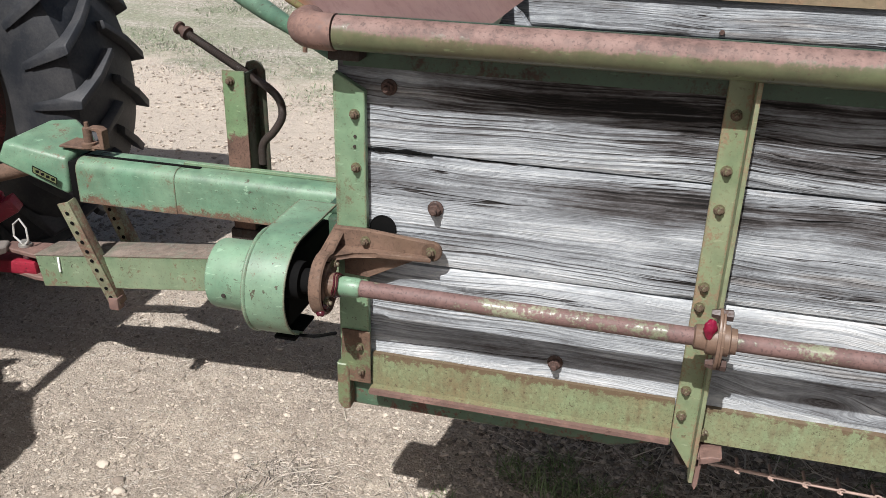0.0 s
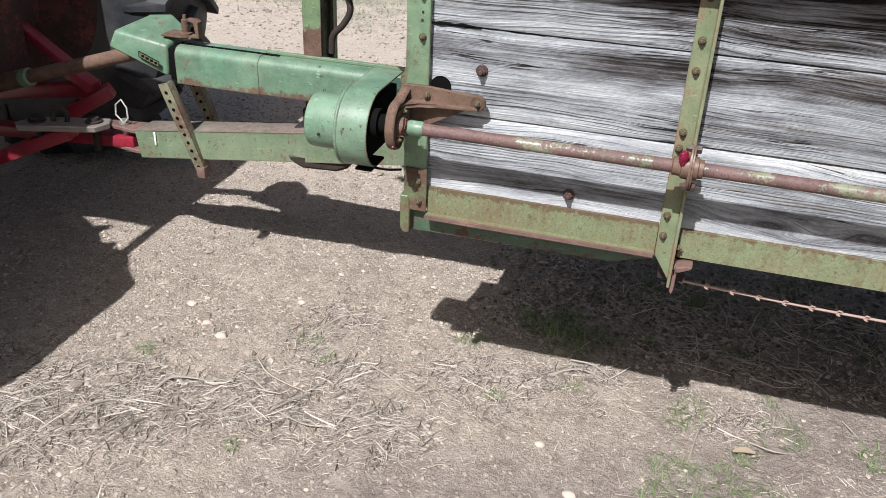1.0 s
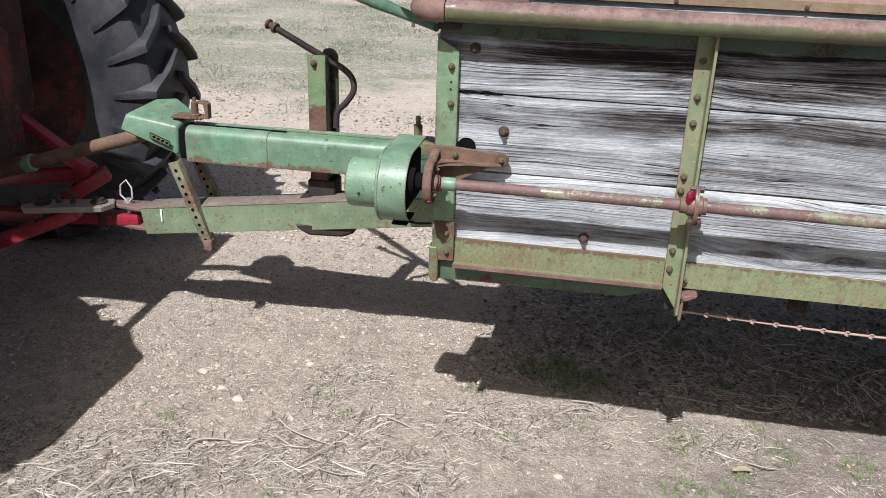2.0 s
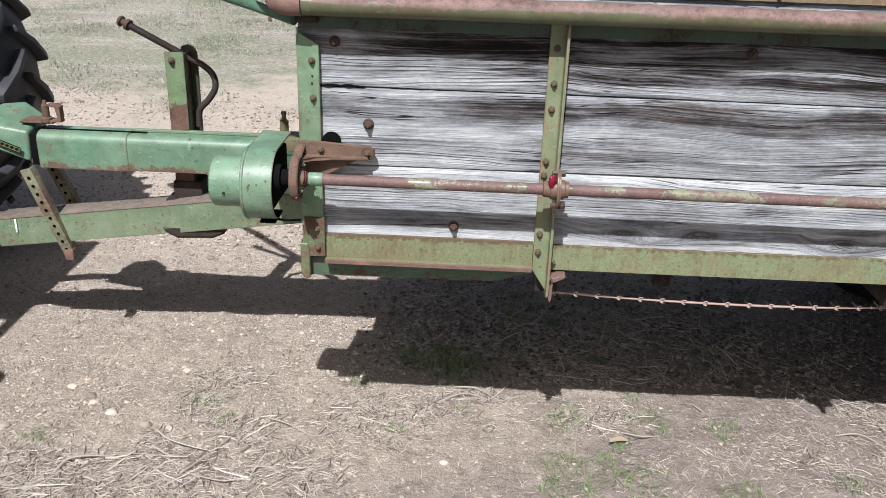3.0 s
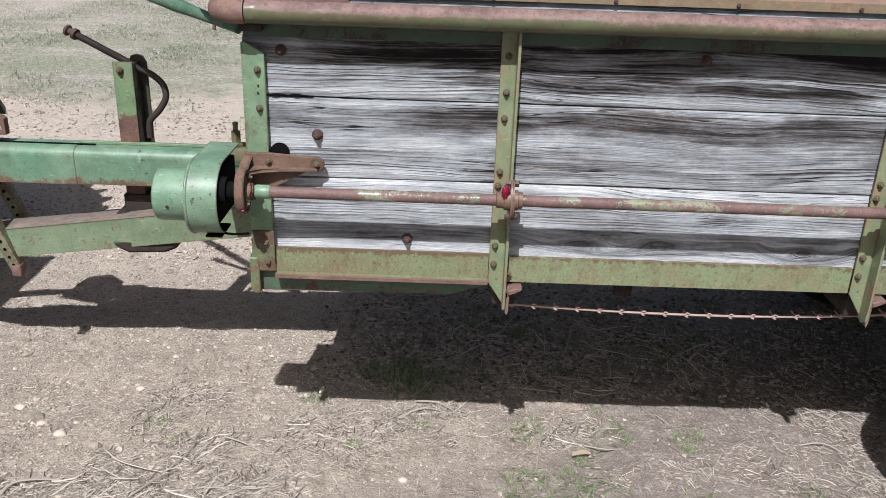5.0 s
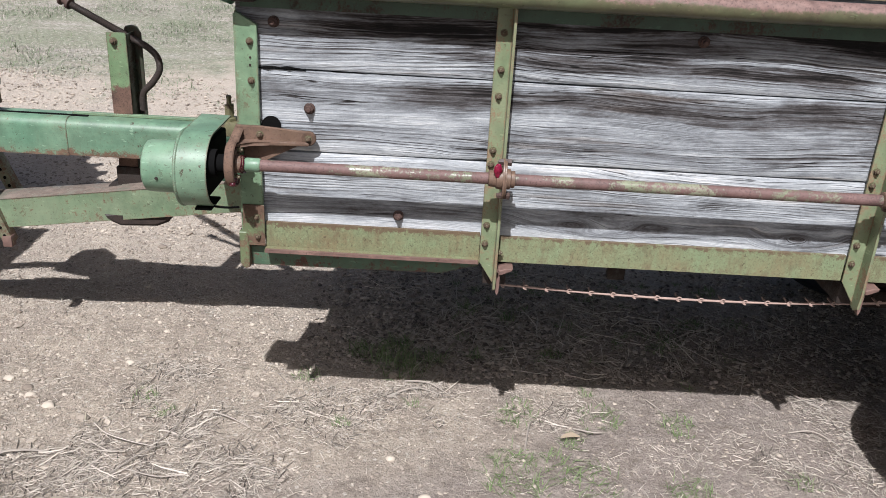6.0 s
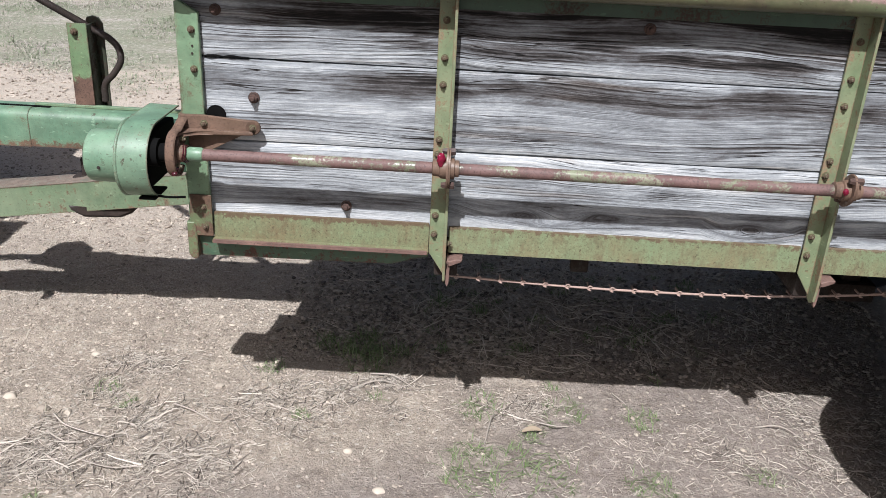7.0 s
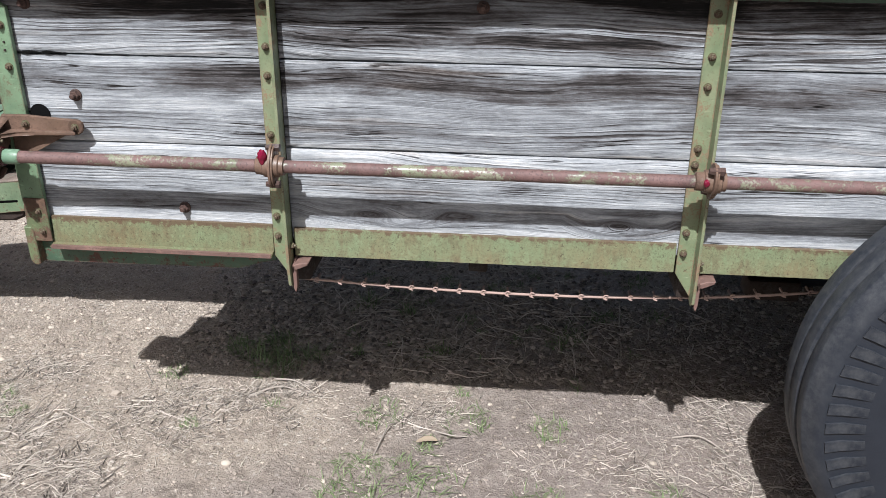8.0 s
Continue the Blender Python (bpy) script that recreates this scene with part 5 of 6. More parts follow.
def tractor_wheel(y_in, sign):
    """A lugged rear tyre; sign tells which way its outer side looks."""
    bm = bmesh.new()
    w = 0.36
    prof = [(0.02, 0.36), (-0.01, 0.42), (-0.015, 0.52), (0.0, 0.61), (0.02, 0.645), (0.08, 0.665), (w / 2, 0.672), (w - 0.08, 0.665), (w - 0.02, 0.645), (w, 0.61), (w + 0.015, 0.52), (w + 0.01, 0.42), (w - 0.02, 0.36)]
    lathe(bm, prof, (TX, y_in, TZ), (0, sign, 0), 72, close=True)
    tyre = part("rear_tyre", bm, M_TRACTOR_TYRE, tractor, "dusty black tractor tyre with deep chevron lugs")
    for side in (0, 1):
        bm = bmesh.new()
        side_y = sign * (-0.022 if side == 0 else w + 0.022)
        rows = [[(-0.06, 0.50, side_y), (-0.055, 0.53, side_y), (-0.015, 0.53, side_y), (-0.01, 0.50, side_y)]]
        for f in (0.0, 0.25, 0.5, 0.75, 1.0):
            u = -0.012 + f * (w * 0.53)
            y = sign * (u if side == 0 else w - u)
            base = 0.60 + 0.07 * min(1, f * 3.0)
            topr = TR - 0.02 + 0.024 * min(1, f * 2)
            a = f * 0.20
            hw = 0.031 - 0.005 * f
            rows.append([(a - hw, base, y), (a - hw * 0.75, topr, y), (a + hw * 0.75, topr, y), (a + hw, base, y)])
        vs = [[bm.verts.new((r * math.cos(a), y, r * math.sin(a))) for a, r, y in row] for row in rows]
        for p, q in zip(vs, vs[1:]):
            for i in range(3):
                bm.faces.new((p[i], p[i + 1], q[i + 1], q[i]))
        bm.faces.new(vs[0][::-1]), bm.faces.new(vs[-1])
        bevel(bm, bm.edges[:], 0.005, 2)
        lug = part("lug", bm, M_TRACTOR_TYRE, tyre)
        lug.matrix_basis = pose(TX, y_in, TZ, 0, side * 7.5, 0)
        for k in range(1, 24):
            again(lug, pose(TX, y_in, TZ, 0, side * 7.5 + k * 15.0, 0))
    bm = bmesh.new()
    s = sign
    lathe(bm, [(0.03, 0.37), (0.02, 0.385), (0.03, 0.395), (0.05, 0.375), (0.09, 0.33), (0.2, 0.33), (0.2, 0.06), (0.22, 0.06), (0.22, 0.0)], (TX, y_in, TZ), (0, s, 0), 48)
    for k in range(8):
        a = k / 8 * math.tau
        c = Vector((TX + 0.24 * math.cos(a), y_in + s * 0.17, TZ + 0.24 * math.sin(a)))
        lathe(bm, [(0, 0.03), (0.03, 0.028)], c, (0, s, 0), 8)
    part("rim", bm, M_DARKRED, tyre, "dark red wheel rim")
    return tyre


tractor_wheel(1.16, 1)
tractor_wheel(-0.2, -1)
# unseen sheets over the tyres; the near outline follows the wanted ground shadow
for y0, y1 in ((-0.82, -0.42), (1.18, 1.6)):
    bm = bmesh.new()
    if y0 < 0:
        rim = [(-1.42, 0.12), (-1.28, 0.3), (-1.19, 0.52), (-1.145, 0.74), (-1.125, 0.92), (-1.15, 1.06), (-1.25, 1.16), (-1.315, 1.25), (-1.345, 1.3), (-1.6, 1.31), (-2.0, 1.32), (-2.6, 1.3)]
    else:
        rim = [(TX + 0.80 * math.cos(math.radians(a)), TZ + 0.80 * math.sin(math.radians(a))) for a in range(60, 141, 8)]
    shrink = lambda p, k: (TX + (p[0] - TX) * k, TZ + (p[1] - TZ) * k)
    prism(bm, rim + [shrink(p, 0.985) for p in rim[::-1]], "y", y0, y1)
    prism(bm, [shrink(p, 0.984) for p in rim] + [shrink(p, 0.55) for p in rim[::-1]], "y", y0 + 0.002, y0 + 0.006)
    part("shadow_fender", bm, M_DARKRED, tractor, "unseen red sheet over the rear tyre, set for its shadow")
# unseen slab and strip added to complete the tractor's shadow
bm = bmesh.new()
box(bm, -2.6, -1.335, -0.22, 0.5, 1.27, 1.3, 0.008)
box(bm, -1.375, -1.335, -0.43, -0.22, 1.272, 1.298, 0.006)
part("shadow_slab", bm, M_DARKRED, tractor, "unseen red slab beside the tyre, added for its shadow")
bm = bmesh.new()
box(bm, -2.12, -1.80, -0.3, 1.1, 0.58, 0.82, 0.04, 3)
box(bm, -2.6, -1.62, 0.42, 0.82, 0.5, 1.0, 0.05, 3)
part("axle_housing", bm, M_DARKRED, tractor)


def bar(name, a, b, w, h, material, label="", holes=0, rnd=0.006):
    a, b = Vector(a), Vector(b)
    x = (b - a).normalized()
    y = Vector((0, 0, 1)).cross(x).normalized()
    rot = Matrix((x, y, x.cross(y))).transposed().to_4x4()
    bm = bmesh.new()
    box(bm, 0, (b - a).length, -w / 2, w / 2, -h / 2, h / 2, rnd)
    bm.transform(Matrix.Translation(a) @ rot)
    ob = part(name, bm, material, tractor, label)
    if holes:
        bm = bmesh.new()
        n = x.cross(y)
        for k in range(holes):
            c = a + (b - a) * ((k + 0.7) / (holes + 0.4)) + n * (h / 2)
            lathe(bm, [(0, 0.011), (0.001, 0.0105)], c, n, 12)
        part("bar_holes", bm, M_BLACK, ob)
    return ob


bar("drawbar", (-1.75, 0.64, 0.35), (-1.105, 0.64, 0.392), 0.06, 0.04, M_RED, "red drawbar")
bar("lift_arm", (-1.9, 0.49, 0.165), (-1.295, 0.56, 0.425), 0.06, 0.045, M_RED, "red perforated lower link", 7)
bar("cross_frame", (-1.86, 0.85, 0.40), (-1.40, 0.85, 0.468), 0.05, 0.05, M_RED)
bar("frame_end", (-1.50, 0.80, 0.378), (-1.36, 0.87, 0.465), 0.06, 0.05, M_RED, "red bent frame end", 2)
bar("brace", (-1.95, 0.85, 0.845), (-1.455, 0.85, 0.505), 0.05, 0.03, M_RED, "red slanting brace")
bar("brace_foot", (-1.50, 0.83, 0.535), (-1.40, 0.83, 0.48), 0.06, 0.04, M_RED)
# rough body and overhead slabs, added unseen to shade the far wheel
bm = bmesh.new()
box(bm, -3.0, -1.66, 0.28, 0.98, 0.62, 1.38, 0.08, 3)
box(bm, -2.7, -1.75, -0.3, 0.2, 1.42, 1.47, 0.02)
box(bm, -2.7, -1.7, 1.05, 1.6, 1.42, 1.47, 0.02)
part("shading_tractor_body", bm, M_DARKRED, tractor)
bm = bmesh.new()
prism(bm, [(-1.46, 0.50), (-1.43, 0.47), (-1.2, 0.55), (-1.18, 0.60), (-1.2, 0.64), (-1.42, 0.57)], "z", 0.435, 0.455, 0.003)
hp = part("hitch_plate", bm, M_WORNSTEEL, tractor, "grey steel hitch plate")
bm = bmesh.new()
for x, y in ((-1.40, 0.53), (-1.23, 0.59)):
    lathe(bm, [(-0.10, 0.010), (0.0, 0.010), (0.0, 0.028), (0.005, 0.028), (0.006, 0.018), (0.015, 0.017)], (x, y, 0.456), (0, 0, 1), 12)
sweep(bm, curve_points([(-1.35, 0.55, 0.45), (-1.355, 0.55, 0.49), (-1.33, 0.55, 0.505), (-1.305, 0.56, 0.485), (-1.31, 0.56, 0.45)], 5), 0.008, 10)
part("hitch_bolts", bm, M_DARKRUST, hp)
bm = bmesh.new()
sweep(bm, [(-1.6, 0.64, 0.527), (-1.03, 0.62, 0.705)], 0.023, 18)
sweep(bm, [(-1.85, 0.65, 0.452), (-1.53, 0.638, 0.549)], 0.03, 18)
pto = part("pto_shaft", bm, M_RUST, tractor, "brown rusted power take-off shaft")
bm = bmesh.new()
lathe(bm, [(-0.02, 0.024), (-0.015, 0.031), (0.015, 0.031), (0.02, 0.024)], (-1.505, 0.637, 0.556), (0.957, -0.008, 0.29), 18)
part("pto_collar", bm, M_GREEN, pto)

# ---- far things across the yard ----
camper = empty("camper_trailer", "white camper trailer parked on the dry turf", "trailer")
TURN = Matrix.Translation((-5.74, 15.85, 0)) @ Matrix.Rotation(radians(-42), 4, "Z") @ Matrix.Translation((5.15, -13.7, 0))
camper.matrix_basis = TURN
bm = bmesh.new()
box(bm, -7.5, -5.15, 8.2, 13.7, 0.09, 2.05, 0.1, 4)
body = part("camper_body", bm, M_CAMPER, camper)
bm = bmesh.new()
for y in (9.0, 10.1, 11.7, 12.35):
    box(bm, -5.152, -5.143, y, y + 0.012, 0.4, 1.9)
part("panel_seams", bm, M_STEEL, body)
bm = bmesh.new()
box(bm, -5.16, -5.135, 9.4, 10.6, 1.2, 1.75, 0.02)
part("camper_window", bm, M_BLACK, body)
bm = bmesh.new()
box(bm, -7.3, -5.6, 8.4, 13.5, 0.04, 0.12, 0.02)
part("camper_chassis", bm, M_BLACK, camper)
bm = bmesh.new()
lathe(bm, [(0, 0.2), (0.01, 0.31), (0.18, 0.31), (0.19, 0.2)], (-5.5, 10.4, 0.31), (1, 0, 0), 32)
part("camper_wheel", bm, M_TYRE, camper)
bm = bmesh.new()
sweep(bm, [(-6.9, 13.6, 0.3), (-6.0, 14.9, 0.3)], 0.05, 10)
sweep(bm, [(-5.4, 13.6, 0.3), (-6.0, 14.9, 0.3)], 0.05, 10)
part("trailer_hitch", bm, M_WHITE, camper)
bm = bmesh.new()
lathe(bm, [(0, 0.15), (0.5, 0.15), (0.55, 0.08)], (-5.45, 13.98, 0.3), (0, 0, 1), 16)
part("gas_bottle", bm, M_STEEL, camper, "grey gas bottle on the hitch")
bm = bmesh.new()
lathe(bm, [(0, 0.07), (0.01, 0.15), (0.09, 0.15), (0.1, 0.07)], (-5.3, 13.86, 0.13), (1, 0, 0), 24)
part("jockey_wheel", bm, M_TYRE, camper)

implement = empty("farm_implement", "red, black and green farm implement parked on the turf", "farm machine")
bm = bmesh.new()
box(bm, 2.0, 2.22, 12.4, 12.9, 0.1, 0.95, 0.05)
box(bm, 2.5, 2.78, 12.4, 12.9, 0.1, 0.95, 0.05)
part("implement_body", bm, M_RED, implement)
bm = bmesh.new()
box(bm, 2.25, 2.44, 12.4, 12.8, 0.0, 0.9, 0.03)
box(bm, 2.82, 2.95, 12.4, 12.8, 0.0, 0.9, 0.03)
part("implement_frame", bm, M_BLACK, implement)
bm = bmesh.new()
box(bm, 3.0, 3.6, 12.5, 12.9, 0.05, 0.86, 0.06)
part("implement_hopper", bm, M_HOOD, implement)
for x in (-0.85, -0.38):
    bm = bmesh.new()
    sweep(bm, [(x, 12.5, 0.0), (x, 12.5, 0.9), (x + 0.02, 12.5, 1.2)], 0.03, 8)
    part("implement_post", bm, M_RED, implement)
for x in (3.75, 4.15):
    bm = bmesh.new()
    sweep(bm, curve_points([(x, 12.5, 0.0), (x + 0.1, 12.5, 0.4), (x, 12.6, 0.9)], 5), 0.025, 8)
    part("implement_tine", bm, M_BLACK, implement)


# ---- loose cover on the ground ----
def scatter(name, material, make, label, category):
    verts, faces = [], []
    make(verts, faces)
    me = bpy.data.meshes.new(name)
    me.from_pydata(verts, [], faces)
    me.materials.append(material)
    return tagged(new(name, me), label, category, kind="stuff")


OCTA = [(1, 0, 0), (-1, 0, 0), (0, 1, 0), (0, -1, 0), (0, 0, 1), (0, 0, -1), (0.62, 0.62, 0.55), (-0.62, 0.62, 0.5), (-0.6, -0.62, 0.55), (0.62, -0.6, 0.5)]
OCTF = [(0, 6, 9), (0, 2, 6), (2, 7, 6), (2, 1, 7), (1, 8, 7), (1, 3, 8), (3, 9, 8), (3, 0, 9), (4, 6, 7), (4, 7, 8), (4, 8, 9), (4, 9, 6), (5, 2, 0), (5, 1, 2), (5, 3, 1), (5, 0, 3)]


def add_stone(verts, faces, rng, x, y, r, proud=0.2):
    b = len(verts)
    a = rng.random() * math.tau
    sx, sy, sz = r * rng.uniform(0.8, 1.5), r * rng.uniform(0.6, 1.0), r * rng.uniform(0.4, 0.8)
    c, s = math.cos(a), math.sin(a)
    z = ground_z(x, y)
    for p in OCTA:
        k = rng.uniform(0.82, 1.12)
        px, py, pz = p[0] * sx * k, p[1] * sy * k, p[2] * sz * k
        verts.append((x + px * c - py * s, y + px * s + py * c, z + pz + sz * proud))
    faces.extend([tuple(b + i for i in f) for f in OCTF])


def gravel_share(x, y):
    """How stony the dirt is: stony ahead of the box and under it, bare beside it."""
    v = 0.55 + 0.9 * noise.noise(Vector((x * 0.9, y * 0.9, 4))) - 0.55 * x + 0.5 * (y - 0.35)
    v += 0.35 * noise.noise(Vector((x * 3.3, y * 3.3, 8)))
    v += 0.35 * math.exp(-((x - 0.5) / 0.7) ** 2 - ((y - 0.95) / 0.45) ** 2)
    return max(0.1, min(1.0, v))


def near_stones(verts, faces):
    rng = random.Random(5)
    n = 0
    while n < 60000:
        x, y = rng.uniform(-2.0, 2.2), rng.uniform(-0.8, 2.6)
        if y > 1.6 and rng.random() < 0.5:
            continue
        if rng.random() < gravel_share(x, y):
            u = rng.random()
            r = 0.0017 + 0.0034 * rng.random() ** 1.8 + (0.0055 * rng.random() if u < 0.11 else 0) + (0.004 if u < 0.004 else 0)
            add_stone(verts, faces, rng, x, y, r)
            n += 1


scatter("gravel", M_PEBBLE, near_stones, "pale gravel scattered over the dirt", "gravel")


def yard_stones(verts, faces):
    """Coarser gravel on the bare drive behind the spreader."""
    rng = random.Random(15)
    n = 0
    while n < 9000:
        x, y = rng.uniform(-3.6, 0.6), 1.5 + 3.0 * rng.random() ** 1.3
        if rng.random() < 0.55 + 0.9 * noise.noise(Vector((x * 2, y * 2, 5))):
            add_stone(verts, faces, rng, x, y, 0.003 + 0.011 * rng.random() ** 2.2, 0.35)
            n += 1


scatter("gravel", M_PEBBLE, yard_stones, "coarse pale gravel on the bare drive", "gravel")


def crumbs(verts, faces):
    rng = random.Random(6)
    for _ in range(16000):
        add_stone(verts, faces, rng, rng.uniform(-2.0, 2.3), rng.uniform(-0.8, 2.2), 0.0018 + 0.007 * rng.random() ** 3)


def clods(verts, faces):
    """Crumbled soil and dung, thick where the box drops its load."""
    rng = random.Random(7)
    n = 0
    while n < 24000:
        x, y = rng.uniform(-0.4, 2.2), rng.uniform(0.42, 1.9)
        heap = min(1.0, max(0.0, (x - 0.02) / 0.2)) * (0.9 * math.exp(-((x - 0.35) / 0.5) ** 2 - ((y - 0.85) / 0.4) ** 2) + 0.3 * min(1.0, max(0.0, x + 0.1))) * (0.75 + 0.9 * noise.noise(Vector((x * 4, y * 4, 2))))
        if y > 0.5 - 0.06 * noise.noise(Vector((x * 6, 0, 0))) and rng.random() < heap:
            add_stone(verts, faces, rng, x, y, 0.002 + 0.009 * rng.random() ** 2.8, 0.55)
            n += 1


scatter("soil_crumbs", M_CRUMB, crumbs, "brown crumbs of dry soil", "soil")
scatter("soil_clods", M_CLOD, clods, "dark crumbled clods of soil under the spreader", "soil")


def add_ribbon(verts, faces, rng, x, y, length, width, heading, lift, curl):
    """A thin bent three-sided stalk lying on the ground."""
    n = 4
    b = len(verts)
    px, py, a = x, y, heading
    tip = rng.random()
    slope = (lambda f: f) if tip < 0.5 else (lambda f: 1 - abs(f - tip))
    for k in range(n + 1):
        f = k / n
        z = ground_z(px, py) + 0.002 + lift * slope(f)
        w = width * (1 - 0.5 * f)
        sx, sy = -math.sin(a) * w, math.cos(a) * w
        verts.extend([(px - sx, py - sy, z), (px + sx, py + sy, z), (px, py, z + w * 1.4)])
        px, py = px + math.cos(a) * length / n, py + math.sin(a) * length / n
        a += curl * rng.uniform(-1, 1) + (rng.choice((-1, 1)) * rng.uniform(0.3, 0.8) if rng.random() < 0.05 else 0)
    for k in range(n):
        p, q = b + k * 3, b + k * 3 + 3
        for i in range(3):
            j = (i + 1) % 3
            faces.append((p + i, p + j, q + j, q + i))


# flattened mats of dead stalks: centre, half widths, how thick they lie
MATS = [(-0.65, -0.11, 0.26, 0.13, 1.0), (-0.37, -0.02, 0.2, 0.12, 1.0), (-0.95, -0.22, 0.3, 0.18, 1.0), (-0.29, 0.43, 0.12, 0.08, 0.7), (-0.07, -0.03, 0.17, 0.1, 1.0),
        (0.18, 0.23, 0.14, 0.12, 0.7), (0.32, 0.34, 0.1, 0.07, 0.7), (-0.35, 0.3, 0.12, 0.08, 0.6), (0.45, 0.4, 0.1, 0.04, 1.0), (0.85, 0.33, 0.1, 0.07, 0.7),
        (1.68, 0.48, 0.12, 0.09, 0.9), (1.58, 0.15, 0.26, 0.16, 0.3), (1.2, 0.12, 0.2, 0.08, 0.15), (0.53, 0.27, 0.08, 0.05, 0.5), (-0.15, 0.15, 0.14, 0.1, 0.7),
        (0.9, 0.68, 0.12, 0.07, 0.6), (0.5, 0.8, 0.12, 0.07, 0.5), (0.75, 1.15, 0.4, 0.22, 0.2), (1.2, 0.95, 0.5, 0.25, 0.12), (0.3, 0.62, 0.1, 0.06, 0.35), (1.3, 0.62, 0.1, 0.05, 0.4), (0.95, -0.12, 0.3, 0.12, 0.15), (1.95, 0.2, 0.3, 0.25, 0.35)]


def straw_weight(x, y):
    v = noise.noise(Vector((x * 2.5 + 3.4, y * 2.5, 7))) + 0.6 * noise.noise(Vector((x * 9, y * 9, 1)))
    w = max(0.0, v) * 0.1
    clump = 0.55 + 0.9 * noise.noise(Vector((x * 8, y * 8, 3)))
    for mx, my, sx, sy, k in MATS:
        w = max(w, k * math.exp(-((x - mx) / sx) ** 2 - ((y - my) / sy) ** 2) * clump)
    return w


def straw(verts, faces):
    rng = random.Random(11)
    n = 0
    while n < 23000:
        x, y = rng.uniform(-2.0, 2.4), rng.uniform(-0.7, 1.7)
        w = straw_weight(x, y)
        if rng.random() < w:
            u = rng.random()
            heading = 5.0 * noise.noise(Vector((x * 4, y * 4, 12))) + rng.gauss(0, 1.3)
            if u < 0.012 + 0.03 * max(0.0, w - 0.4) / 0.6 and w > 0.3:
                add_ribbon(verts, faces, rng, x, y, rng.uniform(0.05, 0.12), rng.uniform(0.0014, 0.0028), heading, rng.uniform(0.003, 0.018), 0.03)
            elif u < 0.26:
                add_ribbon(verts, faces, rng, x, y, rng.uniform(0.015, 0.05), rng.uniform(0.0006, 0.0013), heading, rng.uniform(0.0, 0.012), 0.03)
            else:
                add_ribbon(verts, faces, rng, x, y, rng.uniform(0.005, 0.022), rng.uniform(0.0005, 0.0012), rng.random() * math.tau, rng.uniform(0.001, 0.008), 0.05)
            n += 1


def rotted(verts, faces):
    """Dark rotted stalks in the same mats."""
    rng = random.Random(12)
    n = 0
    while n < 2800:
        x, y = rng.uniform(-1.5, 2.2), rng.uniform(-0.6, 1.5)
        w = straw_weight(x, y)
        if w > 0.12 and rng.random() < w:
            add_ribbon(verts, faces, rng, x, y, rng.uniform(0.01, 0.05), rng.uniform(0.0008, 0.0024), rng.random() * math.tau, rng.uniform(0.0, 0.004), 0.08)
            n += 1


scatter("rotted_stalks", M_ROT, rotted, "dark rotted stalks among the straw", "straw")
scatter("straw", M_STRAW, straw, "bleached dry straw lying on the dirt", "straw")


def dead_stems(verts, faces):
    """Long pale stems tangled over the littered ground under the box."""
    rng = random.Random(31)
    n = 0
    while n < 380:
        x, y = rng.gauss(0.85, 0.45), rng.gauss(0.95, 0.28)
        if 0.2 < x < 2.1 and 0.42 < y < 1.7 and noise.noise(Vector((x * 4, y * 4, 2))) > -0.25 + 0.4 * rng.random():
            add_ribbon(verts, faces, rng, x, y, rng.uniform(0.04, 0.17), rng.uniform(0.0008, 0.002), rng.random() * math.tau, rng.uniform(0.004, 0.035), 0.12)
            n += 1


scatter("dead_stems", M_STRAW, dead_stems, "pale dead stems tangled under the spreader", "straw")


def blades(spots, seed, height, spread, count, droop=0.6, wide=1.0):
    def make(verts, faces):
        rng = random.Random(seed)
        for x0, y0, s in spots:
            for _ in range(int(count * s)):
                r, a = spread * s * math.sqrt(rng.random()), rng.random() * math.tau
                x, y = x0 + r * math.cos(a), y0 + r * math.sin(a)
                h, w = height * rng.uniform(0.4, 1.1) * (0.6 + 0.4 * s), rng.uniform(0.0009, 0.0019) * wide
                d, lean = rng.random() * math.tau, rng.uniform(0.1, droop)
                b = len(verts)
                z = ground_z(x, y) - 0.002
                for f, g in ((0, 1.0), (0.4, 0.9), (0.75, 0.6), (1, 0.12)):
                    o = h * lean * f * f * 1.3
                    cx, cy, cz = x + math.cos(d) * o, y + math.sin(d) * o, z + h * f * (1 - 0.35 * lean * f)
                    verts.extend([(cx - math.sin(d) * w * g, cy + math.cos(d) * w * g, cz), (cx + math.sin(d) * w * g, cy - math.cos(d) * w * g, cz)])
                for k in range(3):
                    p = b + 2 * k
                    faces.append((p, p + 1, p + 3, p + 2))
    return make


rng = random.Random(3)
green_spots = [(0.75, 0.32, 1.0), (0.99, 0.31, 1.0), (1.22, 0.28, 0.8), (0.83, 0.08, 1.0), (0.73, -0.01, 1.2), (0.93, 0.01, 1.2), (1.19, 0.0, 0.9), (0.34, 0.6, 1.2), (0.1, 0.45, 0.6), (-0.76, 0.08, 0.5), (-0.35, 0.3, 0.5), (-0.27, 0.23, 0.4), (0.4, 0.52, 1.1), (0.72, 0.1, 0.8), (0.9, 0.2, 0.6), (1.5, 0.05, 0.5)]
green_spots += [(rng.uniform(0.55, 1.6), rng.uniform(0.62, 1.3), rng.uniform(0.2, 0.7)) for _ in range(30)]
green_spots += [(rng.uniform(-0.4, 2.3), rng.uniform(-0.3, 1.4), rng.uniform(0.15, 0.4)) for _ in range(16)]
scatter("grass", M_BLADE, blades(green_spots, 8, 0.03, 0.07, 80, 1.6), "small green grass tufts in the dirt", "grass")
